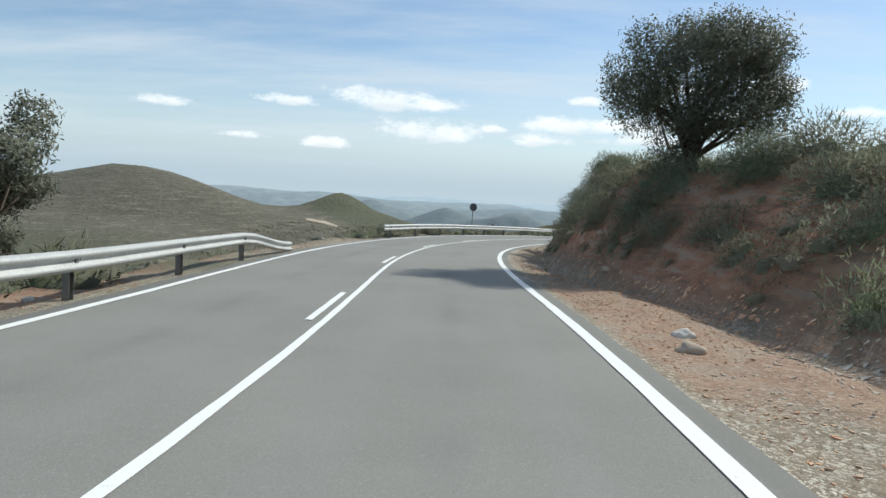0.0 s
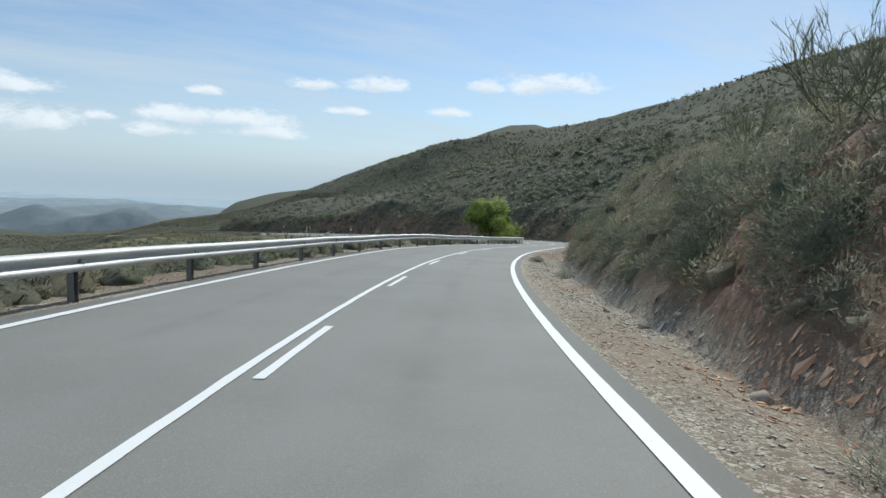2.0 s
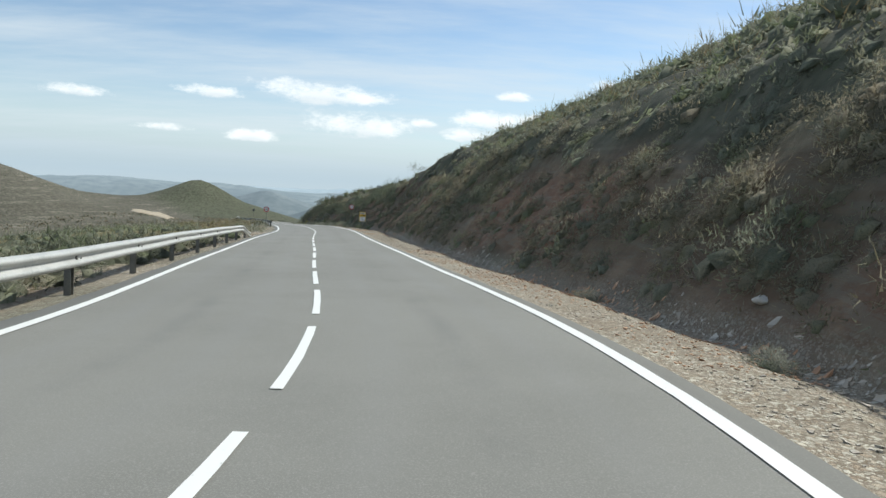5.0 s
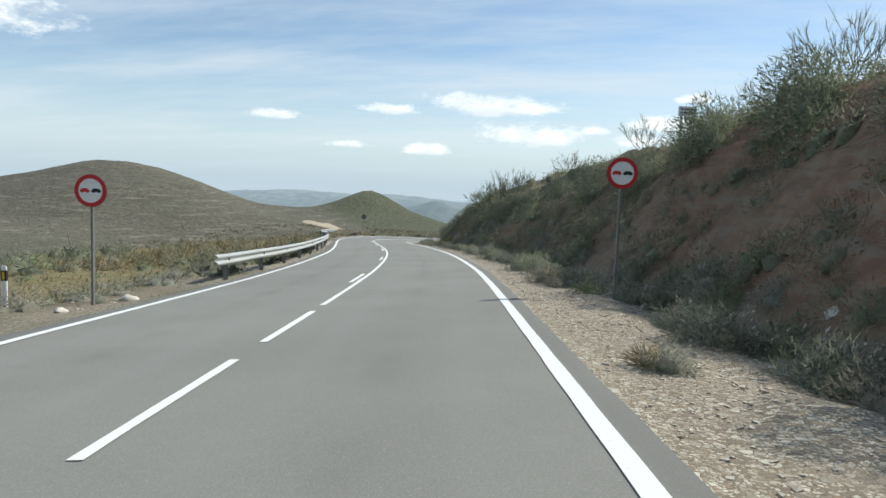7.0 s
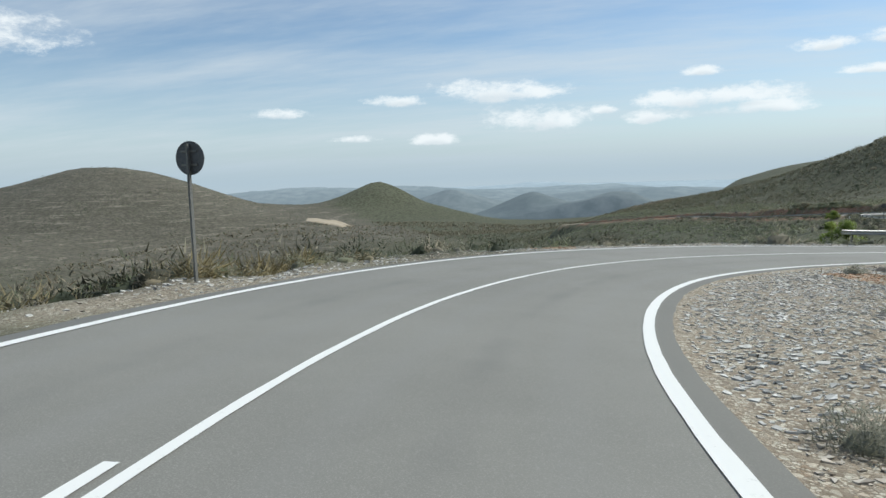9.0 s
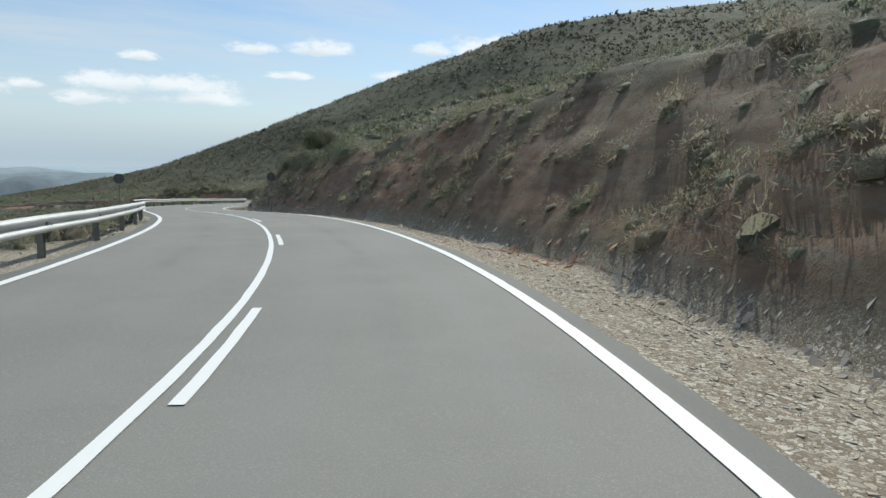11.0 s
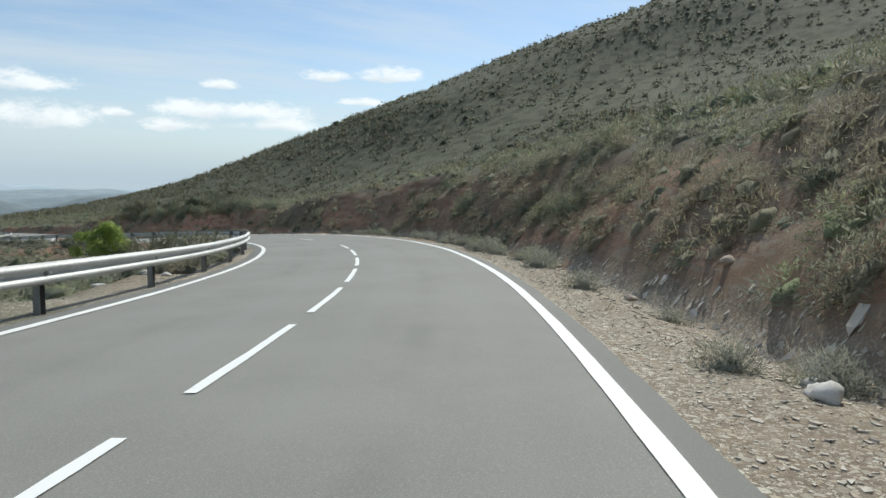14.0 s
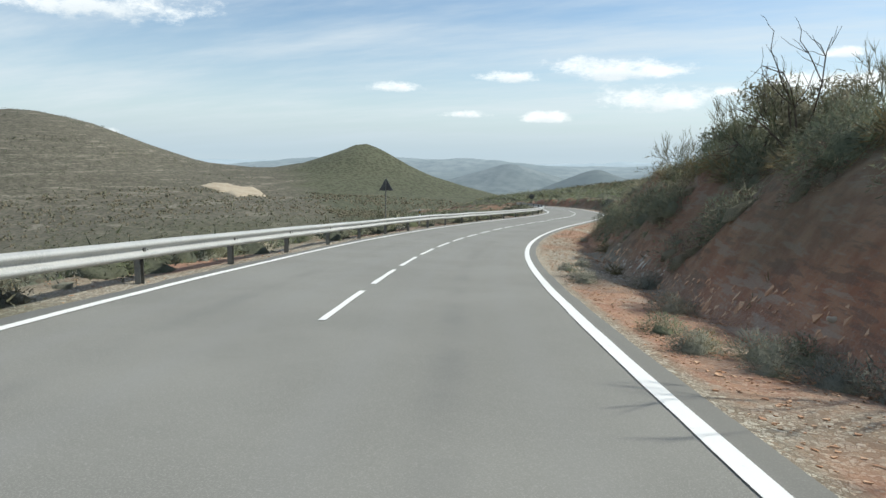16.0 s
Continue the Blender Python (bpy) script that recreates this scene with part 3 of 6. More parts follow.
gx, gy = np.meshgrid(spread(-160, 330, 4.0, -2600, 2600), spread(-70, 760, 4.0, -1200, 2200))
gs, go = road_frame(gx, gy)
gz, *shares = land(gx.ravel(), gy.ravel(), gs, go)
sunk = (go > -15) & (go < 18) & (gs > -52) & (gs < 732)
gz = np.where(sunk, gz - 3.0, gz)
ground = tagged(grid_mesh("ground", gx, gy, gz.reshape(gx.shape), SOIL, shares),
                "dry scrub-covered mountainside and valley floor", "ground", kind="structure")

# the plain and the low hills beyond, haze put into their colour and glow
DISTANT = [(-315, 1966, -40, 95, 120, 0.3), (-80, 1720, -42, 85, 110, 2.8), (95, 1640, -44, 80, 130, 0.5), (-520, 2350, -42, 200, 420, 0.2), (250, 2300, -52, 200, 500, 0.3),
           (-900, 2300, -30, 260, 500, 0.5), (40, 2600, -48, 160, 500, 0.2), (-150, 3400, -46, 200, 900, 0.1)]
dr, da = np.meshgrid(np.concatenate([np.arange(1250, 3000, 45), np.arange(3000, 4800, 120)]), np.radians(np.arange(-75, 42, 0.35)), indexing="ij")
dx, dy = 60 + dr * np.sin(da), 300 + dr * np.cos(da)
dz = -108 + 34 * smooth(1900, 4700, dr)
for cx, cy, top, wide, long, turn in DISTANT:
    c, q = math.cos(turn), math.sin(turn)
    a, b = ((dx - cx) * c + (dy - cy) * q) / long, (-(dx - cx) * q + (dy - cy) * c) / wide
    dz = dz + np.maximum(top - dz, 0) * np.exp(-np.power(a * a + b * b + 0.01, 0.85)) * (1 + 0.10 * rough_noise(dx, dy, 110, 3, 5))
dz = dz + 2.5 * rough_noise(dx, dy, 180, 4, 7)
dz[0] -= 60
tagged(grid_mesh("backdrop", dx, dy, dz, DISTANCE), "blue-grey low hills and plain far off, haze in their colour and glow", "backdrop", kind="structure")
cs = np.arange(-56, 736, 0.5)
for side, offsets in (("verge_left", -np.concatenate([np.arange(3.4, 7, 0.4), np.arange(7, 20.5, 1.0)])[::-1]),
                      ("verge_right", np.concatenate([np.arange(3.4, 4.6, 0.3), np.arange(4.6, 10.4, 0.16), np.arange(10.4, 13, 0.35), np.arange(13, 24, 0.8)]))):
    ss, oo = np.meshgrid(cs, offsets, indexing="ij")
    vx, vy, _ = along(ss, oo)
    vz, *shares = land(vx.ravel(), vy.ravel(), ss.ravel(), oo.ravel())
    if side == "verge_right":
        FOOT = (cs, offsets, vz.reshape(vx.shape))
    strip = grid_mesh(side, vx, vy, vz.reshape(vx.shape), SOIL, shares)
    tagged(strip, "stony verge and cut bank of red earth beside the road" if side == "verge_right" else "stony verge falling away to dry scrub", "verge", kind="structure")



def foot_z(s, o):
    """Height of the verge's own surface on the bank's side."""
    rows, cols, z = FOOT
    i, j = np.clip(((s - rows[0]) / 0.5).astype(int), 0, len(rows) - 2), np.clip(np.searchsorted(cols, o) - 1, 0, len(cols) - 2)
    a, b = (s - rows[i]) / 0.5, (o - cols[j]) / (cols[j + 1] - cols[j])
    return (z[i, j] * (1 - a) + z[i + 1, j] * a) * (1 - b) + (z[i, j + 1] * (1 - a) + z[i + 1, j + 1] * a) * b


# ---- the road ----
cs = np.arange(-56, 736, 0.5)
offsets = np.array([-3.62, -3.5, -3.0, -2.3, -1.55, -0.8, 0, 0.8, 1.55, 2.3, 3.0, 3.42, 3.56])
ss, oo = np.meshgrid(cs, offsets, indexing="ij")
edge = np.abs(oo) > 3.45
oo = oo + edge * 0.05 * rough_noise(ss, oo * 3, 0.9, 3, 5)
rx, ry, rz = along(ss, oo)
rz = rz + 0.004 * rough_noise(rx, ry, 3.0, 2, 9) - 0.05 * (np.abs(offsets) > 3.52)
road = tagged(grid_mesh("road", rx, ry, rz, ASPHALT), "worn grey asphalt mountain road", "road", kind="structure")
layer = road.data.attributes.new("across", "FLOAT", "POINT")
layer.data.foreach_set("value", oo.ravel().astype(np.float32))


def stripe(name, s0, s1, o, wide):
    """A painted line with slightly worn edges, 4 mm proud of the asphalt."""
    s = np.linspace(s0, s1, max(2, int((s1 - s0) / 0.5) + 1))
    a, b = np.meshgrid(s, np.array([-wide / 2, wide / 2]), indexing="ij")
    b = b + o + 0.006 * rough_noise(a, b * 40, 0.4, 2, 3)
    x, y, z = along(a, b)
    z = z + 0.009 + 0.004 * rough_noise(x, y, 3.0, 2, 9)
    ob = grid_mesh(name, x, y, z, PAINT)
    ob.parent = road
    return ob


for o in (-LANE, LANE):
    stripe("edge_line", -55, 734, o, 0.15)
stripe("centre_line", -55, 163.5, 0.0, 0.10)
stripe("centre_line", 243.2, 409.6, 0.0, 0.10)
DASHES = ([(s, 3.0, -0.21) for s in (-2, 8, 18, 28, 37)] + [(s, 3.0, 0.23) for s in (51.5, 61, 71, 80, 89, 99, 108, 117.5, 127.8, 137, 147, 160)]
          + [(165 + 3.92 * k, 2.9, 0.0) for k in range(20)] + [(s, 3.0, -0.18) for s in (248, 259, 270, 279.3, 290, 300)]
          + [(s, 3.0, 0.2) for s in (338.5, 348.5, 358.5, 368.5, 378.5, 388.5, 398, 404)] + [(411.3 + 4.1 * k, 3.1, 0.0) for k in range(20)]
          + [(s, 2.7, 0.0) for s in (493.3, 503.3, 514.2, 525.5, 535.8)] + [(546 + 3.95 * k, 2.9, 0.0) for k in range(36)])
for s, long, o in DASHES:
    stripe("lane_dash", s, s + long, o, 0.10)


# ---- helpers for things ----
def part(name, bm, material, parent=None, label="", smooth_faces=False):
    mesh = bpy.data.meshes.new(name)
    bm.to_mesh(mesh)
    bm.free()
    mesh.materials.append(material)
    if smooth_faces:
        mesh.polygons.foreach_set("use_smooth", np.ones(len(mesh.polygons), bool))
    ob = new(name, mesh)
    if parent:
        ob.parent = parent
    return tagged(ob, label)


def empty(name, m, label, category, group=""):
    ob = new(name)
    ob.empty_display_size = 0.2
    ob.matrix_world = m
    return tagged(ob, label, category, group)


def box(bm, size, m, bevel=0.0):
    made = bmesh.ops.create_cube(bm, size=1.0, matrix=m @ Matrix.Diagonal((*size, 1)))
    if bevel:
        edges = list({e for v in made["verts"] for e in v.link_edges})
        bmesh.ops.bevel(bm, geom=edges, offset=bevel, segments=2, affect="EDGES")
    return bm


def stand(s, o, z=None, turn=0.0):
    """A pose on the ground at the road's s and o, whose +y looks along the road."""
    x, y, zr = (float(v) for v in along(s, o))
    ground_z = float(land(np.array([x]), np.array([y]), np.array([float(s)]), np.array([float(o)]))[0][0]) if z is None else zr + z
    return Matrix.Translation((x, y, ground_z)) @ Euler((0, 0, heading(s) + turn)).to_matrix().to_4x4()


# ---- guard rails: a W beam on channel posts ----
W_BEAM = [(0.034, -0.155), (0.022, -0.150), (-0.044, -0.122), (-0.060, -0.098), (-0.060, -0.076), (-0.046, -0.054), (0.014, -0.028), (0.022, 0.0), (0.014, 0.028),
          (-0.046, 0.054), (-0.060, 0.076), (-0.060, 0.098), (-0.044, 0.122), (0.022, 0.150), (0.034, 0.155)]


def guard_rail(s0, s1, o_of, label, spacing=4.0, drop_start=False, drop_end=True):
    """The beam faces the road; o_of(s) is its distance from the centre line, and its ends dip to the ground where they drop."""
    rail = empty("guard_rail", stand(s0, float(o_of(s0))), label, "guard rail", "guard rails along the drop")
    s = np.concatenate([np.arange(s0, s1, 1.0), [s1]])
    o = np.array([float(o_of(v)) for v in s])
    sag = 0.025 * rough_noise(s, s * 0, 9, 2, 77)
    middle = 0.55 + sag
    if drop_end:
        middle = middle - 0.42 * smooth(s1 - 4.5, s1, s)
    if drop_start:
        middle = middle - 0.42 * smooth(s0 + 4.5, s0, s)
    o = o + 0.02 * rough_noise(s, s * 0 + 3, 7, 2, 78)
    inverse = rail.matrix_world.inverted()
    bm = bmesh.new()
    rows = []
    for layer_off in (0.0, -0.004):
        row = []
        for a, b, c in zip(s, o, middle):
            row.append([bm.verts.new(inverse @ Vector(float(q) for q in along(a, b - px + layer_off, c + pz))) for px, pz in W_BEAM])
        rows.append(row)
    front, back = rows
    for one, flip in ((front, False), (back, True)):
        for a, b in zip(one[:-1], one[1:]):
            for k in range(len(W_BEAM) - 1):
                f = (a[k], b[k], b[k + 1], a[k + 1])
                bm.faces.new(f[::-1] if flip else f)
    for k in (0, -1):
        for j in range(len(s) - 1):
            bm.faces.new((front[j][k], back[j][k], back[j + 1][k], front[j + 1][k]))
    beam = part("beam", bm, STEEL, rail, "galvanised steel W beam", True)
    made = {}
    for a in np.arange(s0 + 1.2, s1 - 0.5, spacing):
        b = float(o_of(a))
        m = stand(a, b - 0.12)
        x, y, zr = (float(q) for q in along(a, b))
        high = zr + 0.65 - m.translation.z
        if drop_end and a > s1 - 4:
            high -= 0.3
        if not made:
            bm = bmesh.new()
            box(bm, (0.006, 0.12, 1.3), Matrix.Translation((-0.05, 0, -0.65)))
            box(bm, (0.10, 0.006, 1.3), Matrix.Translation((0, -0.06, -0.65)))
            box(bm, (0.10, 0.006, 1.3), Matrix.Translation((0, 0.06, -0.65)))
            post = made["post"] = part("post", bm, POST, rail)
            bm = bmesh.new()
            box(bm, (0.10, 0.09, 0.16), Matrix.Translation((0.07, 0, -0.10)), 0.01)
            made["spacer"] = part("spacer", bm, POST, post)
            box_bm = bmesh.new()
            bmesh.ops.create_cone(box_bm, segments=8, radius1=0.018, radius2=0.018, depth=0.02, cap_ends=True,
                                  matrix=Matrix.Translation((0.175, 0, -0.10)) @ Euler((0, radians(90), 0)).to_matrix().to_4x4())
            made["bolt"] = part("bolt", box_bm, STEEL, post)
            post.matrix_basis = inverse @ (m @ Matrix.Translation((0, 0, high)))
        else:
            p = made["post"].copy()
            scene.collection.objects.link(p)
            p.matrix_basis = inverse @ (m @ Matrix.Translation((0, 0, high)) @ Euler((0, radians(random.uniform(-1.5, 1.5)), radians(random.uniform(-3, 3)))).to_matrix().to_4x4())
            for kind in ("spacer", "bolt"):
                q = made[kind].copy()
                scene.collection.objects.link(q)
                q.parent = p
    return rail


guard_rail(-40, 21.5, lambda s: -3.72, "galvanised W-beam guard rail on dark channel posts above a drop")
guard_rail(34.0, 205, lambda s: -3.72, "long galvanised W-beam guard rail round the bend above the slope")
guard_rail(249.0, 305.5, lambda s: -3.78 - 2.3 * float(smooth(284, 306, s)), "galvanised W-beam guard rail flaring away at its end", drop_end=False)
guard_rail(348.0, 645, lambda s: -3.72 - 3.2 * float(smooth(364, 347, s)), "long galvanised W-beam guard rail above the valley", drop_end=False)


# ---- plants: blades and leaves from small triangles ----
rng = np.random.default_rng(7)


def turned(n_rows):
    """Random turns, one 3 x 3 matrix a row."""
    q = rng.normal(size=(n_rows, 4))
    q /= np.linalg.norm(q, axis=1, keepdims=True)
    w, x, y, z = q.T
    return np.stack([np.stack([1 - 2 * (y * y + z * z), 2 * (x * y - z * w), 2 * (x * z + y * w)], -1),
                     np.stack([2 * (x * y + z * w), 1 - 2 * (x * x + z * z), 2 * (y * z - x * w)], -1),
                     np.stack([2 * (x * z - y * w), 2 * (y * z + x * w), 1 - 2 * (x * x + y * y)], -1)], -2)


def unit(rows):
    return rows / (np.linalg.norm(rows, axis=-1, keepdims=True) + 1e-9)


def lumpy(lumps, low):
    """A radius that swells towards a few random directions."""
    bumps = rng.normal(size=(lumps, 3))
    bumps[:, 2] = np.abs(bumps[:, 2]) * 0.8
    bumps = unit(bumps)
    return lambda way: low + (1 - low) * np.max(np.clip(way @ bumps.T, 0, 1) ** 4, axis=1)


def facing(tris, normals):
    """Corners with normals, each triangle wound to face its normal."""
    flip = np.einsum("ni,ni->n", np.cross(tris[:, 1] - tris[:, 0], tris[:, 2] - tris[:, 0]), normals) < 0
    tris[flip] = tris[flip][:, [0, 2, 1]]
    return np.concatenate([tris, np.repeat(normals[:, None], 3, 1)], -1).reshape(-1, 6)


def clump(rings, segs, full, sprigs, wide=0.012, long=0.28, deep=0.5, flat=0.88, lumps=8):
    """A dense rounded bush of radius 1: a small crumpled leafy heart inside a cloud of fine sprigs."""
    out_to = lumpy(lumps, 0.55)
    rows = []
    for i in range(rings):
        e = -0.3 + (math.pi / 2 + 0.3) * i / rings
        a = 2 * math.pi * (np.arange(segs) + 0.5 * (i % 2)) / segs + rng.uniform(-0.25, 0.25, segs) * 6 / segs
        rows.append(np.stack([np.cos(a) * math.cos(e), np.sin(a) * math.cos(e), np.full(segs, math.sin(e))], -1))
    way = unit(np.concatenate(rows + [np.array([(0.0, 0.0, 1.0)])]) + rng.normal(size=(rings * segs + 1, 3)) * 0.5 / segs)
    spots = way * (out_to(way) * full * rng.uniform(0.75, 1.15, len(way)))[:, None] * (1, 1, flat)
    soft = unit(way + (0, 0, 0.5) + rng.normal(size=way.shape) * 0.4)
    tris = []
    for i in range(rings):
        for k in range(segs):
            a, b = i * segs + k, i * segs + (k + 1) % segs
            if i == rings - 1:
                tris.append((a, b, rings * segs))
            else:
                c, d = a + segs, b + segs
                tris += [(a, b, d), (a, d, c)] if i % 2 else [(a, b, c), (b, d, c)]
    index = np.array(tris).ravel()
    body = np.concatenate([spots[index], soft[index]], -1)
    way = rng.normal(size=(sprigs, 3))
    way[:, 2] = np.abs(way[:, 2]) * 1.3 - 0.4
    way = unit(way)
    root = way * out_to(way)[:, None] * (deep + (0.9 - deep) * rng.uniform(0, 1, (sprigs, 1)) ** 0.7)
    tip = root + unit(way * 0.55 + rng.normal(size=(sprigs, 3)) * 0.55 + (0, 0, 0.3)) * long * rng.uniform(0.5, 1.15, (sprigs, 1))
    side = unit(np.cross(tip - root, way + rng.normal(size=(sprigs, 3)) * 0.6)) * wide * rng.uniform(0.6, 1.3, (sprigs, 1))
    leaves = np.stack([root - side, root + side, tip], 1) * (1, 1, flat)
    return np.concatenate([body, facing(leaves, unit(way + (0, 0, 0.6) + rng.normal(size=(sprigs, 3)) * 0.3))])


def tuft(count, long=1.0, wide=0.035, spread_out=0.9, droop=0.25):
    """Thin blades fanning out from one root: two triangles each."""
    way = rng.normal(size=(count, 3)) * (spread_out, spread_out, 0.35) + (0, 0, 0.75)
    way[:, 2] = np.abs(way[:, 2])
    way = unit(way)
    size = long * rng.uniform(0.55, 1.0, count)[:, None]
    side = unit(np.cross(way, rng.normal(size=(count, 3)))) * wide
    root = rng.normal(size=(count, 3)) * (0.12, 0.12, 0.0)
    mid, tip = root + way * size * 0.55, root + way * size - np.array((0, 0, 1.0)) * droop * size * np.abs(way[:, :1])
    soft = unit(way * (1, 1, 0.3) + (0, 0, 0.5) + rng.normal(size=(count, 3)) * 0.3)
    return np.concatenate([facing(np.stack([root - side * 0.5, root + side * 0.5, mid + side], 1), soft), facing(np.stack([mid - side, mid + side, tip], 1), soft)])


def broom_shape(stems, fine, lean=0.55, thick=0.009, forks=(3, 3), reach=0.15, crooked=0.0):
    """A sparse shrub of height 1: curving stems that fork twice and end in feathery sprays of twigs."""
    out = []

    def stick(p, q, t0, t1):
        way = q - p
        for axis in ((0.1, 0.6, 0.3), (0.9, 0.1, 0.2)):
            side = np.cross(way, axis)
            side = side / (np.linalg.norm(side) + 1e-6)
            out.extend([p - side * t0, p + side * t0, q + side * t1, p - side * t0, q + side * t1, q - side * t1])

    def bough(p, way, long, t0, t1, lift):
        """A bent branch of three pieces; gives its joints and its last direction."""
        joints = [p]
        for k in range(3):
            way = unit(way + rng.normal(size=3) * (0.12 + crooked) + (0, 0, lift))
            q = joints[-1] + way * long / 3
            stick(joints[-1], q, t0 + (t1 - t0) * k / 3, t0 + (t1 - t0) * (k + 1) / 3)
            joints.append(q)
        return joints, way

    def spray(joints, way):
        for _ in range(fine):
            w = unit(way * 0.9 + rng.normal(size=3) * 0.26 + (0, 0, 0.18))
            k = int(rng.integers(1, 3))
            base = joints[k] + (joints[k + 1] - joints[k]) * rng.uniform(0, 1.0)
            end = base + w * reach * rng.uniform(0.5, 1.1)
            side = unit(np.cross(w, rng.normal(size=3))) * 0.0024
            out.extend([base - side, base + side, end])

    for k in range(stems):
        a = 2 * math.pi * (k + rng.uniform(-0.35, 0.35)) / stems
        p = np.array([0.04 * math.cos(a), 0.04 * math.sin(a), 0.0])
        flare = lean * rng.uniform(0.35, 1.15)
        first, way = bough(p, unit(np.array([math.cos(a) * flare, math.sin(a) * flare, 0.85])), rng.uniform(0.3, 0.46), thick, thick * 0.62, 0.05)
        for _ in range(forks[0]):
            second, w1 = bough(first[int(rng.integers(2, 4))], unit(way + rng.normal(size=3) * 0.42), rng.uniform(0.2, 0.36), thick * 0.55, thick * 0.32, 0.08)
            for _ in range(forks[1]):
                third, w2 = bough(second[int(rng.integers(1, 4))], unit(w1 + rng.normal(size=3) * 0.4), rng.uniform(0.1, 0.24), thick * 0.3, thick * 0.16, 0.12)
                if fine:
                    spray(third, w2)
    return np.array(out) / np.max(np.array(out)[:, 2])


def tri_mesh(name, corners, material):
    """Loose triangles; columns 3 to 5, where given, are their soft normals."""
    mesh = bpy.data.meshes.new(name)
    quick_mesh(mesh, corners[:, :3], np.arange(len(corners)).reshape(-1, 3))
    if corners.shape[1] == 6:
        mesh.polygons.foreach_set("use_smooth", np.ones(len(mesh.polygons), bool))
        layer = mesh.attributes.new("custom_normal", "FLOAT_VECTOR", "POINT")
        layer.data.foreach_set("vector", corners[:, 3:].astype(np.float32).ravel())
    mesh.materials.append(material)
    return mesh


def lie_of(x, y):
    """The ground's rise along x and along y."""
    s, o = road_frame(x, y)
    z = land(x, y, s, o)[0]
    rise = []
    for dx, dy in ((0.35, 0), (0, 0.35)):
        s, o = road_frame(x + dx, y + dy)
        rise.append(np.clip((land(x + dx, y + dy, s, o)[0] - z) / 0.35, -1.1, 1.1))
    return rise


def scatter(name, templates, places, sizes, material, label, category, tall=(0.8, 1.2), lean=0.0):
    """Many copies of a few shapes as one mesh; lean: how far each one follows the slope that it grows on."""
    if lean:
        rise_x, rise_y = lie_of(places[:, 0], places[:, 1])
    kind = rng.integers(0, len(templates), len(places))
    out = []
    for k, shape in enumerate(templates):
        rows = np.flatnonzero(kind == k)
        a = rng.uniform(0, 2 * math.pi, len(rows))
        c, q = np.cos(a)[:, None], np.sin(a)[:, None]
        columns = []
        for j in range(0, shape.shape[1], 3):
            x = shape[None, :, j] * c - shape[None, :, j + 1] * q
            y = shape[None, :, j] * q + shape[None, :, j + 1] * c
            z = np.repeat(shape[None, :, j + 2], len(rows), 0)
            if j == 0:
                z = z * rng.uniform(*tall, len(rows))[:, None]
                if lean:
                    z = z + lean * (x * rise_x[rows][:, None] + y * rise_y[rows][:, None])
            block = np.stack([x, y, z], -1)
            columns.append(block * sizes[rows][:, None, None] + places[rows][:, None] if j == 0 else block)
        out.append(np.concatenate(columns, -1).reshape(-1, shape.shape[1]))
    ob = new(name, tri_mesh(name, np.concatenate(out), material))
    return tagged(ob, label, category, kind="stuff")


def sow(count, x0, x1, y0, y1, density):
    """Places on the ground, thinned by density(s, o), with their o."""
    x, y = rng.uniform(x0, x1, count), rng.uniform(y0, y1, count)
    s, o = road_frame(x, y)
    keep = rng.uniform(0, 1, count) < density(s, o) * (x1 - x0) * (y1 - y0) / count
    x, y, s, o = x[keep], y[keep], s[keep], o[keep]
    return np.stack([x, y, land(x, y, s, o)[0] - 0.04], -1), s, o


# how much of the cut bank is overgrown
LEAFY = ((-60, .6), (15, .9), (60, 1.5), (100, 1.6), (150, 1.8), (205, 1.8), (228, 1.4), (258, 1.1), (266, 1.0), (300, 1.2), (316, .8), (340, .6), (400, 1.0), (425, .85), (458, .85), (470, 1.4), (500, 1.4), (520, 1.1), (545, .8), (600, .8))


def slope_density(s, o):
    b = o - table(VERGE, s)
    clump = 0.8 + 0.7 * np.clip(rough_noise(s * 1.0, o * 1.0, 9, 3, 91), -0.6, 0.6)
    right = (b > 0.2) * (np.where(b < 5, 1.95 * table(LEAFY, s), 0.9) * (o < 13) + 0.62 * ((o >= 13) & (o < 34)) + 0.52 * ((o >= 34) & (o < 90)) + 0.16 * ((o >= 90) & (o < 220)) + 0.06 * ((o >= 220) & (o < 340)))
    seen = smooth(66, 80, s) * smooth(236, 226, s) + smooth(385, 400, s) * smooth(560, 545, s) + smooth(600, 620, s)
    right = right * np.where((o > 11) & (o < 90), 0.3 + seen * (0.6 + 0.5 * smooth(60, 40, o)), 1.0)
    flat_part = smooth(212, 235, s) * smooth(350, 325, s)
    left = (o < -5.2) * (0.5 * (1 - 0.5 * flat_part) * (o > -24) + 0.18 * ((o <= -24) & (o > -90)) + 0.05 * ((o <= -90) & (o > -300)))
    return clump * (right + left)


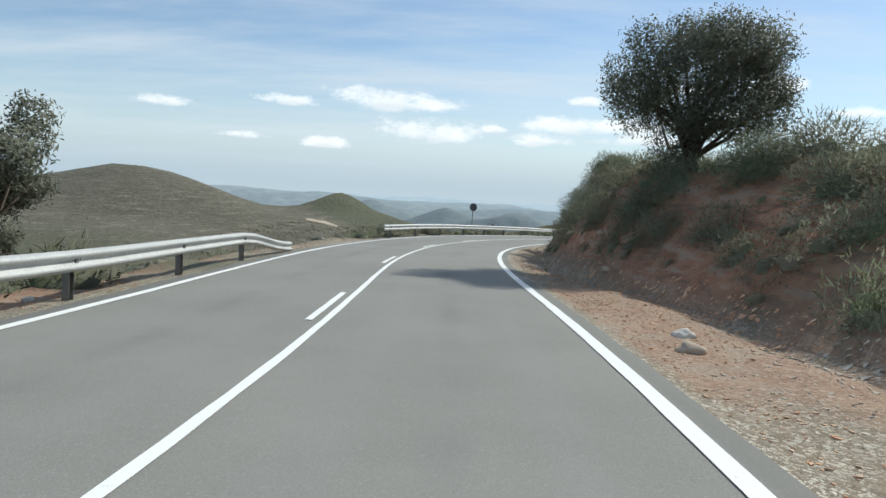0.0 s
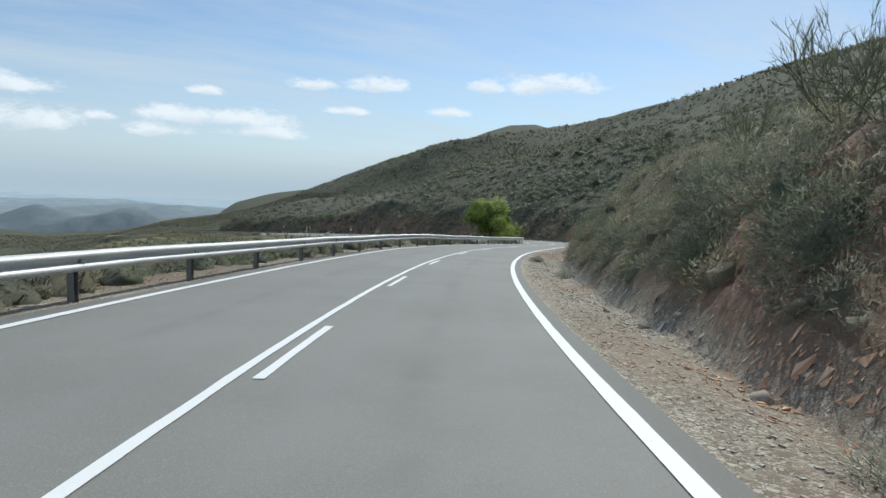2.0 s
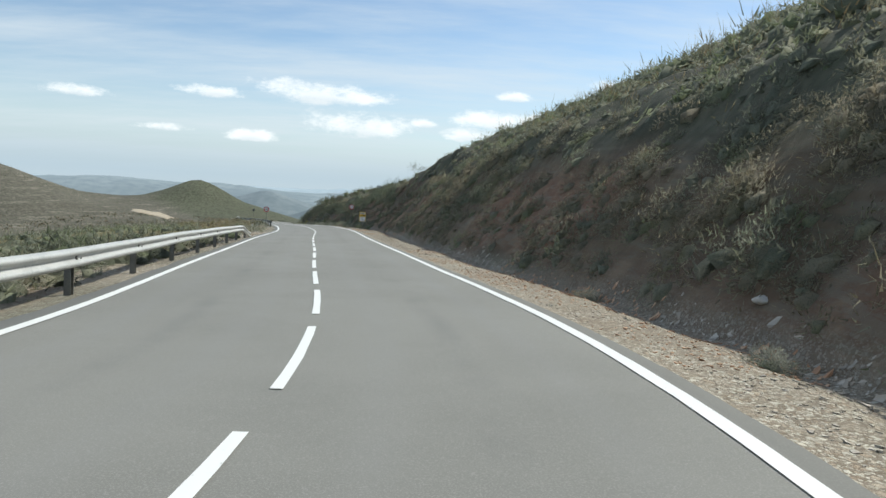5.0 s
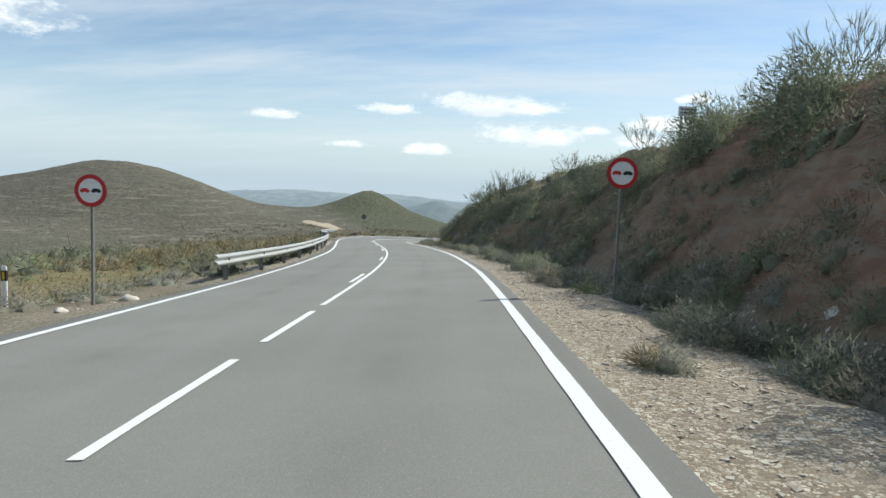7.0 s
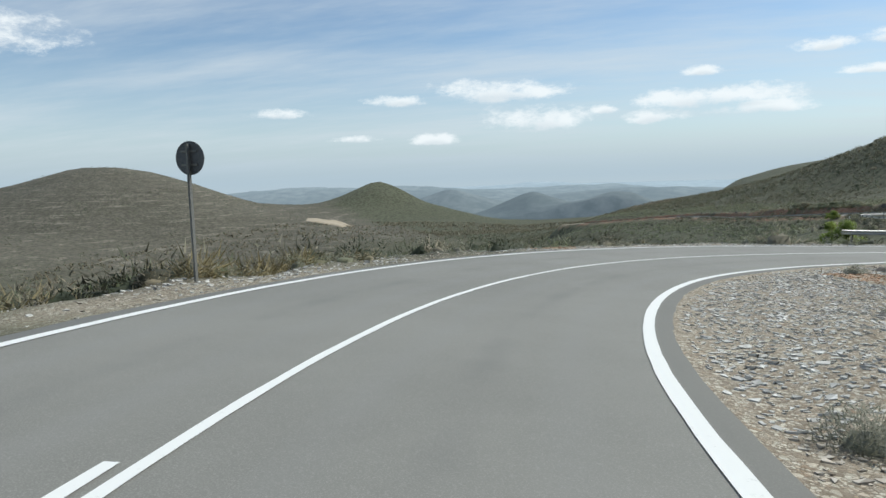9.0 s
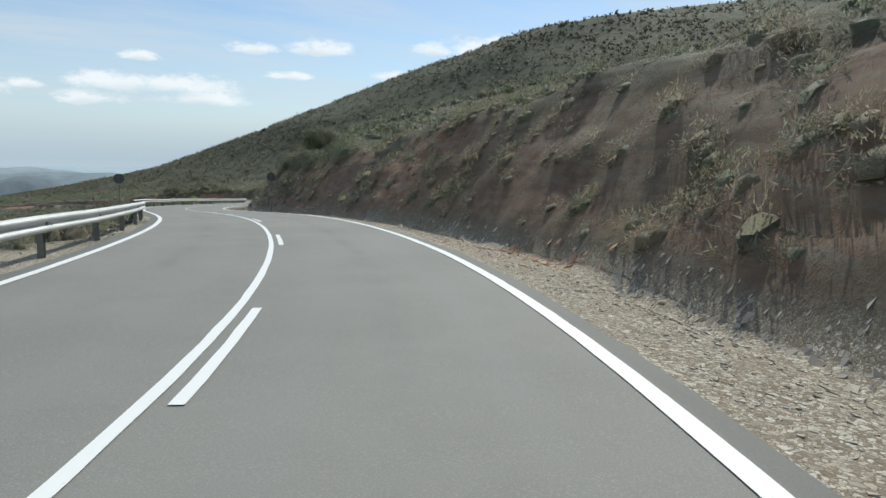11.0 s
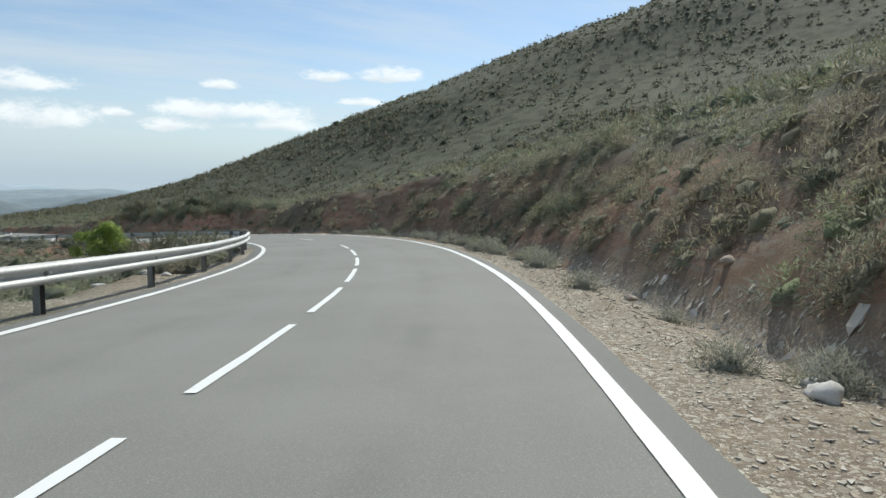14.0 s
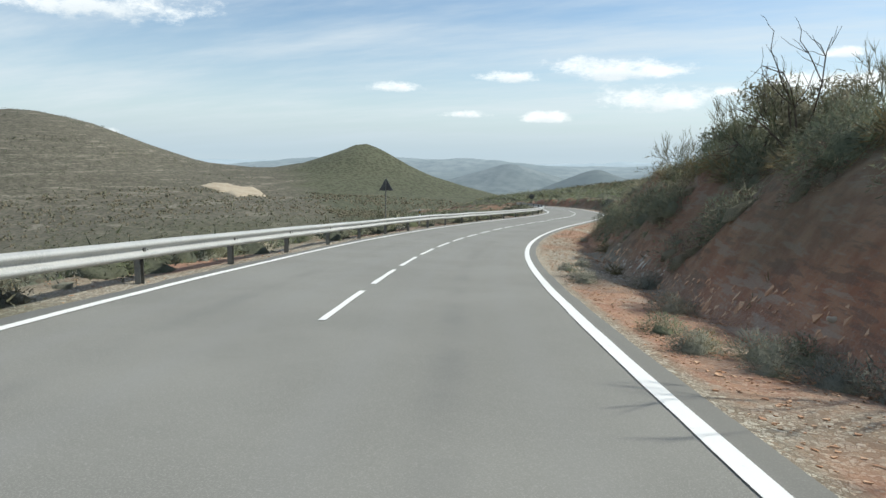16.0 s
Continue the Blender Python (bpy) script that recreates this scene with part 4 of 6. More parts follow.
places, s, o = sow(2900000, -330, 520, -30, 1000, slope_density)
reach = np.abs(o)
sizes = rng.uniform(0.35, 0.9, len(places)) * (1 + 0.3 * smooth(20, 90, reach) + 0.7 * smooth(90, 250, reach))
face = (o > 0) & (o - table(VERGE, s) < 4.2) & (s > -6) & (s < 604)
for name, rows, shapes, swell, label in (
        ("bank_scrub", face, [np.concatenate([clump(2, 5, 0.42, 165, 0.0172, 0.20, 0.36), tuft(4, 1.25, 0.008, 0.4, 0.0)]) for _ in range(14)], 0.92, "low grey-green scrub crowding the cut bank"),
        ("roadside_scrub", (reach < 13) & ~face, [clump(2, 5, 0.55, 34, 0.042, 0.38, 0.4) for _ in range(10)], 0.72, "low grey-green scrub beside the road"),
        ("slope_scrub", (reach >= 13) & (reach < 34) & ~face, [np.concatenate([clump(2, 5, 0.60, 32, 0.045, 0.38, 0.45), tuft(2, 1.6, 0.016, 0.3, 0.0)]) for _ in range(10)], 1.42, "rounded grey-green scrub on the slope"),
        ("hillside_scrub", (reach >= 34) & (reach < 90), [clump(1, 5, 0.7, 14, 0.10, 0.45, 0.5) for _ in range(10)], 1.35, "rounded grey-green scrub covering the mountainside"),
        ("mountain_scrub", (reach >= 90) & (reach < 170), [clump(1, 5, 0.8, 6, 0.18, 0.6) for _ in range(8)], 1.2, "grey-green scrub high on the mountainside"),
        ("mountain_scrub", reach >= 170, [clump(1, 5, 0.9, 2, 0.2, 0.6) for _ in range(8)], 1.3, "grey-green scrub far up the mountainside")):
    scatter(name, shapes, places[rows], sizes[rows] * swell, HILL_SCRUB if name in ("hillside_scrub", "mountain_scrub") else SCRUB, label, "scrub", lean={"bank": 0.4, "roadside": 0.3, "slope": 0.3}.get(name.split("_")[0], 0.0))
# wiry stems, dark bushes and pale slabs among the scrub of the mountainside
pick = rng.choice(np.flatnonzero((o > 11) & (reach < 110)), 3800, replace=False)
scatter("wiry_stems", [tuft(9, 1.0, 0.011, 0.38, 0.0) for _ in range(8)], places[pick] + rng.normal(size=(len(pick), 3)) * (0.4, 0.4, 0), rng.uniform(0.8, 1.7, len(pick)), GRASS,
        "dry wiry stems standing above the scrub", "grass")
mats, s_at, o_at = sow(900000, 0, 240, 60, 640, lambda s, o: 2.1 * (o > 9) * smooth(46, 30, o) * (((s > 70) & (s < 232)) | ((s > 392) & (s < 552))))
for kind, (stuff, label, rows) in {"ground_cover": (SCRUB, "low mats of grey-green plants between the bushes", slice(0, None, 2)), "dry_tufts": (GRASS, "dry tufts of grass between the bushes", slice(1, None, 2))}.items():
    scatter(kind, [clump(1, 5, 0.7, 7, 0.10, 0.5, 0.3, 0.45) for _ in range(8)] if stuff is SCRUB else [tuft(4, 0.9, 0.03, 0.6, 0.2) for _ in range(8)],
            mats[rows], rng.uniform(0.3, 0.75, len(mats[rows])), stuff, label, "ground cover", lean=1.0)
pick = rng.choice(np.flatnonzero((o > 14) & (reach < 120)), 260, replace=False)
scatter("dark_bushes", [clump(4, 8, 0.75, 150, 0.035, 0.22, 0.6) for _ in range(8)], places[pick], rng.uniform(0.8, 1.7, len(pick)), DARK_BUSH, "dark green bushes dotted over the mountainside", "bushes")
places, s, o = sow(60000, -800, 0, 480, 1280, lambda s, o: 0.03 * (o < -110) * (0.5 + 0.9 * np.clip(rough_noise(s, o, 40, 3, 93), -0.5, 0.7)))
scatter("valley_scrub", [clump(1, 5, 0.85, 4, 0.18, 0.6) for _ in range(6)], places, rng.uniform(0.5, 1.25, len(places)), HILL_SCRUB, "sparse scrub dotted over the hills across the valley", "scrub")

# dry grass on the level ground beyond the verge
places, s, o = sow(400000, -20, 80, 170, 340, lambda s, o: (s > 215) * (s < 345) * (o < -5.2) * (o > -48) * 0.85 * (0.4 + 0.8 * (rough_noise(s, o, 7, 2, 17) > -0.1)))
scatter("dry_grass", [tuft(9, 1.0, 0.034, 0.45, 0.3) for _ in range(6)], places, rng.uniform(0.22, 0.55, len(places)), GRASS, "pale dry grass on the level ground", "grass")
places, s, o = sow(300000, -20, 160, -20, 620, lambda s, o: (np.abs(o) > 4.0) * (np.abs(o) < 9) * 0.55 * (rough_noise(s, o, 4, 2, 19) > 0.05))
scatter("verge_grass", [tuft(14, 1.0, 0.02, 0.6, 0.3) for _ in range(6)], places, rng.uniform(0.12, 0.34, len(places)), GRASS, "thin dry grass on the stony verges", "grass")


# stones of the verges
def chip():
    """A flat broken stone: a tilted top of three or four corners and its sides."""
    count = 3 if rng.uniform() < 0.7 else 4
    a = np.sort(rng.uniform(0, 2 * math.pi / count * 0.7, count) + np.arange(count) * 2 * math.pi / count)
    r = rng.uniform(0.55, 1.0, count)
    tilt = rng.normal(size=2) * 0.13
    top = np.stack([np.cos(a) * r, np.sin(a) * r * 0.75, np.zeros(count)], -1)
    top[:, 2] = 0.16 + top[:, 0] * tilt[0] + top[:, 1] * tilt[1]
    base = top * (1.12, 1.12, 0)
    base[:, 2] = -0.25
    faces = [top[[0, 1, 2]]] + ([top[[0, 2, 3]]] if count == 4 else [])
    for k in range(count):
        j = (k + 1) % count
        faces.append(np.stack([top[k], (base[k] + base[j]) / 2, top[j]]))
    return np.concatenate(faces)


def chip_density(s, o):
    b = o - table(VERGE, s)
    right = (o > 3.5) * smooth(3.5, 3.75, o) * smooth(0.3, -0.05, b) * (46 + 24 * (rough_noise(s, o, 2.5, 2, 23) > 0) + 26 * smooth(296, 306, s) * smooth(362, 348, s))
    left = (o < -3.75) * smooth(-8.0, -4.6, o) * (5 + 18 * (rough_noise(s, o, 3.5, 2, 29) > 0.2) + 40 * smooth(306, 312, s) * smooth(350, 344, s))
    return right + left


CHIPS = [chip() for _ in range(16)]
ss, oo = rng.uniform(-8, 600, 640000), np.where(rng.uniform(0, 1, 640000) < 0.66, rng.uniform(3.5, 10.5, 640000), rng.uniform(-7.5, -3.75, 640000))
keep = rng.uniform(0, 1, 640000) < chip_density(ss, oo) / 100
ss, oo = ss[keep], oo[keep]
x, y, _ = along(ss, oo)
places = np.stack([x, y, np.where(oo > 3.4, foot_z(ss, np.maximum(oo, 3.4)), land(x, y, ss, oo)[0]) + 0.003], -1)
spot = np.clip(0.5 + 0.7 * rough_noise(x, y, 6, 2, 57), 0, 1)
slabby = smooth(418, 432, ss) * smooth(474, 462, ss) * (oo > 0)
reddish, pale = (table(REDDISH, ss) + 0.4 * slabby) * np.where((ss > 45) & (ss < 515), 0.45, 0.85) > spot, smooth(292, 302, ss) * smooth(362, 350, ss) > spot
to_bank = np.where(oo > 0, smooth(-1.5, 0.1, oo - table(VERGE, ss)), 0.25)
chip_size = (0.017 + 0.030 * rng.uniform(0, 1, len(places)) ** 2 + (0.02 + 0.055 * to_bank) * rng.uniform(0, 1, len(places)) ** 9) * (1 + 0.5 * to_bank + 0.75 * smooth(296, 306, ss) * smooth(362, 350, ss) + 0.55 * slabby)
for rows, stone_material, label in ((reddish, RED_ROCK, "reddish broken stone scattered along the verges"), (pale & ~reddish, PALE_ROCK, "pale grey slate chips covering the wide verge"),
                                    (~pale & ~reddish, ROCK, "broken tan slate and gravel covering the verges")):
    scatter("gravel", CHIPS, places[rows], chip_size[rows], stone_material, label, "gravel", lean=1.0)
# rubble lying in the rocky cut
ss, bb = rng.uniform(408, 472, 5200), rng.uniform(0.05, 4.2, 5200)
rocky = smooth(412, 422, ss) * smooth(468, 458, ss)
keep = (rough_noise(ss, bb * 2, 6, 2, 37) > 0.85 - 0.95 * rocky) & (bb < table(BANK, ss) / table(STEEP, ss) + 0.6)
ss, oo = ss[keep], (bb + table(VERGE, ss))[keep]
x, y, _ = along(ss, oo)
scatter("bank_rubble", [chip() * (1, 1, 1.3) for _ in range(14)], np.stack([x, y, foot_z(ss, oo) - 0.01], -1), 0.035 + 0.09 * rng.uniform(0, 1, len(ss)) ** 4, ROCK,
        "tan rubble lying in the rocky cut", "rubble", (0.8, 1.6), lean=0.6)
# tilted beds of slate in the rocky cut
def slate_beds(count, largest, stone_material, label):
    ss = rng.uniform(410, 468, count * 2)
    bb = rng.uniform(-0.25, 1.0, count * 2) * (table(BANK, ss) / table(STEEP, ss) + 0.3)
    keep = rough_noise(ss, bb * 2.5, 3.5, 2, 39) > -0.12
    ss, bb = ss[keep], bb[keep]
    count = len(ss)
    oo = bb + table(VERGE, ss)
    x, y, _ = along(ss, oo)
    middle = np.stack([x, y, foot_z(ss, oo)], -1)
    turn_at = np.interp(ss, RS, _turn)
    back = np.stack([np.sin(turn_at), -np.cos(turn_at), np.where(bb < 0.1, 0.1, 0.55)], -1) + rng.normal(size=(count, 3)) * 0.25
    back /= np.linalg.norm(back, axis=1, keepdims=True)
    into = np.stack([np.cos(turn_at), np.sin(turn_at), np.full(count, 0.25)], -1) + rng.normal(size=(count, 3)) * 0.3
    up = np.cross(into, back)
    up /= np.linalg.norm(up, axis=1, keepdims=True)
    into = np.cross(back, up)
    big = rng.uniform(0, 1, count) ** 2.5
    half = np.stack([0.03 + largest * big * rng.uniform(0.6, 1, count), 0.03 + largest * 0.8 * big * rng.uniform(0.5, 1, count), 0.010 + 0.22 * largest * big * rng.uniform(0.4, 1, count)], -1)
    corner = np.array([(a, b, c) for a in (-1, 1) for b in (-1, 1) for c in (-1, 1)], float)
    corner = corner[None] * rng.uniform(0.45, 1.0, (count, 8, 3)) * half[:, None]
    verts = middle[:, None] + corner[..., :1] * back[:, None] + corner[..., 1:2] * into[:, None] + corner[..., 2:] * up[:, None]
    faces = np.array([(0, 1, 3, 2), (4, 6, 7, 5), (0, 4, 5, 1), (2, 3, 7, 6), (0, 2, 6, 4), (1, 5, 7, 3)])
    beds = bpy.data.meshes.new("slate_beds")
    quick_mesh(beds, verts.reshape(-1, 3), (faces[None] + 8 * np.arange(count)[:, None, None]).reshape(-1, 4))
    beds.materials.append(stone_material)
    tagged(new("slate_beds", beds), label, "rock", kind="stuff")


slate_beds(700, 0.18, ROCK, "tilted beds of broken tan slate in the rocky cut")
slate_beds(420, 0.24, PALE_ROCK, "pale broken slabs of slate in the rocky cut")
slate_beds(420, 0.18, RED_ROCK, "ochre and pinkish slabs of slate in the rocky cut")


# low bushes crowding behind the guard rail
ss, oo = rng.uniform(0, 640, 2300), rng.uniform(-7.4, -4.4, 2300)
keep = rough_noise(ss, oo, 6, 2, 43) > -0.05
ss, oo = ss[keep], oo[keep]
x, y, _ = along(ss, oo)
scatter("verge_bushes", [clump(2, 5, 0.45, 120, 0.020, 0.22, 0.4) for _ in range(8)], np.stack([x, y, land(x, y, ss, oo)[0] - 0.04], -1),
        rng.uniform(0.3, 0.75, len(ss)), SHRUB, "low grey-green bushes behind the guard rail", "bushes")


# a thicker hedge of them close behind the rail, and larger ones below it
ss, oo = rng.uniform(2, 640, 1900), rng.uniform(-5.5, -4.35, 1900)
keep = (rough_noise(ss, oo, 5, 2, 47) > -0.22) & (((ss > 30) & (ss < 206)) | (ss > 352) | (ss < 22) | ((ss > 250) & (ss < 300)))
sizes = rng.uniform(0.6, 1.1, int(keep.sum())) * (1 - 0.35 * smooth(-4.8, -4.35, oo[keep]))
ss, oo = ss[keep], oo[keep]
low_s, low_o = rng.uniform(2, 640, 170), rng.uniform(-13.5, -7.0, 170)
keep = ((low_s > 30) & (low_s < 210)) | (low_s > 356)
ss, oo, sizes = np.concatenate([ss, low_s[keep]]), np.concatenate([oo, low_o[keep]]), np.concatenate([sizes, rng.uniform(0.8, 1.45, int(keep.sum()))])
x, y, _ = along(ss, oo)
scatter("rail_hedge", [clump(3, 6, 0.62, 130, 0.022, 0.24, 0.5) for _ in range(10)], np.stack([x, y, land(x, y, ss, oo)[0] - 0.05], -1), sizes, HILL_SCRUB,
        "dense low bushes close behind the guard rail", "bushes")


# yellowed growth on the level ground behind the second rail
ss, oo = rng.uniform(258, 318, 900), -5.0 - 11 * rng.uniform(0, 1, 900) ** 1.3
x, y, _ = along(ss, oo)
spots = np.stack([x, y, land(x, y, ss, oo)[0] - 0.04], -1)
for rows, leaves, shapes, label in ((slice(0, None, 2), GRASS, [tuft(60, 1.0, 0.022, 0.7, 0.25) for _ in range(6)], "tall yellowed grass behind the guard rail"),
                                    (slice(1, None, 2), SCRUB, [clump(2, 6, 0.4, 110, 0.022, 0.24, 0.42, 0.95, 9) for _ in range(6)], "olive-green bushes behind the guard rail")):
    scatter("yellowed_growth", shapes, spots[rows], rng.uniform(0.45, 0.95, len(spots[rows])), leaves, label, "bushes")


# tall scrub on the slope below the road, which hides what lies beyond
ss, oo = rng.uniform(52, 650, 2600), -5.3 - 15 * rng.uniform(0, 1, 2600) ** 1.6
keep = (rough_noise(ss, oo, 9, 2, 49) > -0.35) & (((ss > 52) & (ss < 150)) | ((ss > 158) & (ss < 208)) | ((ss > 308) & (ss < 349)) | (ss > 352)) & ~((ss > 352) & (rng.uniform(0, 1, 2600) < 0.45))
ss, oo = ss[keep], oo[keep]
x, y, _ = along(ss, oo)
spots = np.stack([x, y, land(x, y, ss, oo)[0] - 0.06], -1)
for rows, leaves, label in ((slice(0, None, 3), DARK_BUSH, "dark green bushes on the slope below the road"), (slice(1, None, 3), SCRUB, "grey-green scrub on the slope below the road"),
                            (slice(2, None, 3), SHRUB, "pale grey bushes on the slope below the road")):
    scatter("slope_bushes", [clump(2, 6, 0.55, 105, 0.026, 0.24, 0.42, 1.0, 9) for _ in range(8)], spots[rows], (rng.uniform(0.45, 1.15, len(spots)) * (1 + 0.3 * smooth(72, 82, ss) * smooth(135, 125, ss) + 0.35 * smooth(306, 312, ss) * smooth(350, 346, ss)))[rows], leaves, label, "bushes", lean=0.3)


# dark bushes along the edge of the slope where there is no rail
ss, oo = rng.uniform(306, 350, 110), rng.uniform(-9.5, -5.7, 110)
x, y, _ = along(ss, oo)
spots = np.stack([x, y, land(x, y, ss, oo)[0] - 0.06], -1)
for rows, leaves, label in ((slice(0, None, 2), DARK_BUSH, "dark green bushes along the edge of the slope"), (slice(1, None, 2), HILL_SCRUB, "grey-green bushes along the edge of the slope")):
    scatter("edge_bushes", [clump(3, 6, 0.6, 170, 0.022, 0.22, 0.5, 1.0, 9) for _ in range(6)], spots[rows], rng.uniform(0.55, 1.15, len(spots[rows])), leaves, label, "bushes", lean=0.3)


# ---- single shrubs along the verges ----
SHRUB_SHAPES = [tri_mesh("shrub", np.concatenate([clump(3, 7, 0.40, 1500, 0.0115, 0.19, 0.32, 0.85, 12), tuft(40, 1.12, 0.006, 0.7, 0.05)]), SHRUB) for _ in range(5)]
DRY_SHAPES = [tri_mesh("dry_shrub", tuft(240, 1.0, 0.016, 0.8, 0.2), GRASS) for _ in range(2)]
GREEN_SHAPES = [tri_mesh("green_shrub", np.concatenate([clump(3, 7, 0.36, 1300, 0.0125, 0.17, 0.34, 0.92, 12), tuft(24, 1.15, 0.006, 0.6, 0.05)]), BUSH) for _ in range(4)]


LARGE_SHAPES = [tri_mesh("large_shrub", np.concatenate([clump(4, 8, 0.38, 2300, 0.0105, 0.13, 0.36, 0.92, 17), tuft(30, 1.15, 0.004, 0.6, 0.05)]), BUSH) for _ in range(4)]


FLOWER_SHAPES = [tri_mesh("flowering_shrub", np.concatenate([clump(5, 9, 0.58, 1000, 0.012, 0.26, 0.45, 0.95, 12), tuft(60, 1.2, 0.008, 0.6, 0.05)]), FLOWER) for _ in range(2)]


def shrub(s, o, size, kind="grey"):
    shapes = {"grey": SHRUB_SHAPES, "dry": DRY_SHAPES, "green": GREEN_SHAPES, "flower": FLOWER_SHAPES}[kind] if size < 1.0 else LARGE_SHAPES
    label = {"grey": "rounded grey-green shrub on the stony verge", "dry": "dried-out straw-coloured shrub on the verge",
             "green": "green leafy shrub at the foot of the bank", "flower": "yellow-flowering shrub on the verge"}[kind]
    ob = new("shrub", shapes[int(rng.integers(len(shapes)))])
    m = stand(s, o)
    tip = -0.55 if o - float(table(VERGE, s)) > 0.25 else 0.0
    ob.matrix_world = (m @ Euler((0, tip, 0)).to_matrix().to_4x4() @ Euler((0, 0, float(rng.uniform(0, 6.28)))).to_matrix().to_4x4()
                       @ Matrix.Diagonal((size, size, size * float(rng.uniform(0.8, 1.05)), 1)) @ Matrix.Translation((0, 0, -0.08 if tip else -0.03)))
    return tagged(ob, label, "shrub", "shrubs along the verges")


for k in range(44):
    s = float(rng.uniform(2, 590)) if k < 30 else float(rng.choice([rng.uniform(462, 520), rng.uniform(536, 566), rng.uniform(85, 150), rng.uniform(225, 262)]))
    if rng.uniform() < 0.35 * (s < 225) + 0.1:
        continue
    o = float(table(VERGE, s)) + float(rng.uniform(-0.9, 0.9))
    shrub(s, o, float(rng.uniform(0.28, 0.65)), str(rng.choice(["grey", "grey", "grey", "dry", "green"])))
for _ in range(14):
    s = float(rng.uniform(2, 620))
    shrub(s, -float(rng.uniform(4.6, 8.0)), float(rng.uniform(0.25, 0.6)), str(rng.choice(["grey", "grey", "dry", "green"])))


# the clearest single ones
for s, o, size in ((552, 4.0, 0.55), (548, 4.7, 0.6), (545, 4.0, 0.5), (544.2, 4.4, 0.35), (544, 4.9, 0.62), (480, 4.4, 0.6), (486, 4.5, 0.55), (491, 4.8, 0.6), (474, 4.4, 0.5), (473.6, 5.1, 0.7),
                   (477, 4.9, 0.45), (496, 4.6, 0.55), (284, 4.3, 0.5), (273, 5.6, 0.55), (284.5, 5.2, 0.5), (281, 5.5, 0.45), (160, 4.7, 0.65), (168, 4.6, 0.5), (170.5, 4.9, 0.45), (176, 5.2, 0.5),
                   (166, 4.7, 0.35), (99, 4.1, 0.55), (238, 4.2, 0.45), (240, 5.5, 0.55), (238, 5.8, 0.7), (244, 6.2, 0.6), (247, 4.6, 0.4), (267, 5.8, 0.6), (257, 4.8, 0.6), (255, 5.8, 0.75),
                   (289, 4.4, 0.55), (287.5, 4.9, 0.65), (325, 5.0, 0.5), (329, 5.4, 0.5), (123, 4.2, 0.45), (510, 5.6, 0.75), (508.6, 6.0, 0.7), (530, 4.8, 0.5), (537, 4.6, 0.45), (557, 4.6, 0.4)):
    shrub(s, o, size * 0.85, "grey")
for s, o, size, kind in ((140.4, 3.95, 0.35, "grey"), (137.4, 4.0, 0.45, "grey"), (160.3, 4.4, 0.6, "grey"), (530.1, 4.05, 0.5, "grey"), (527.8, 4.4, 0.5, "grey"), (525.6, 4.5, 0.7, "grey"),
                         (554.9, 4.0, 0.35, "grey"), (553.1, 5.6, 0.6, "grey"), (546.1, 4.0, 0.4, "green"), (544.8, 4.6, 0.5, "grey"), (545.3, 4.2, 0.28, "dry"), (248, 4.5, 0.6, "grey"), (238.2, 4.05, 0.36, "dry"),
                         (239.6, 5.2, 0.62, "grey"), (244, 6.1, 0.5, "green"), (243.3, 6.7, 0.6, "green"), (489.7, 4.1, 0.62, "grey"), (491, 4.2, 0.45, "grey"), (493.1, 4.4, 0.5, "grey"),
                         (495.2, 4.2, 0.45, "grey"), (290.9, 4.5, 0.45, "grey"), (294.2, 4.3, 0.25, "grey"), (294.5, 5.9, 0.7, "grey"), (304.1, 4.1, 0.4, "grey"), (237, 5.6, 0.7, "grey"), (235.5, 5.2, 0.6, "green")):
    shrub(s, o, size, kind)
rows = np.concatenate([np.arange(484, 512, 1.5), np.arange(521, 544, 1.4), np.arange(249, 286, 1.7), np.arange(290, 300, 1.6)])
foot = np.concatenate([np.arange(233, 284, 1.1), np.arange(236, 262, 1.9)])
ss, oo = np.concatenate([rows, foot]), np.concatenate([rng.uniform(4.4, 5.4, len(rows)), rng.uniform(5.0, 6.6, len(foot))])
x, y, _ = along(ss, oo)
spots, sizes = np.stack([x, y, foot_z(ss, oo) - 0.03], -1), rng.uniform(0.45, 0.85, len(ss))
for kind, stuff, label in ((0, SHRUB, "rounded grey-green bushes in a row along the verge"), (1, BUSH, "green leafy bushes in a row along the foot of the bank")):
    pick = (np.arange(len(ss)) < len(rows)) | (np.arange(len(ss)) % 2 == 0) if kind == 0 else (np.arange(len(ss)) >= len(rows)) & (np.arange(len(ss)) % 2 == 1)
    scatter("verge_bushes", [np.concatenate([clump(3, 7, 0.40, 1000, 0.0135, 0.19, 0.32, 0.9, 12), tuft(36, 1.12, 0.006, 0.7, 0.05)]) for _ in range(8)], spots[pick], sizes[pick], stuff, label, "bushes", lean=0.3)
for s, o, size in ((288.6, 5.3, 0.62), (289.8, 5.9, 0.7), (291.2, 5.4, 0.6), (287.6, 6.2, 0.66)):
    tagged(shrub(s, o, size, "flower"), "yellow-flowering bush at the foot of the bank")
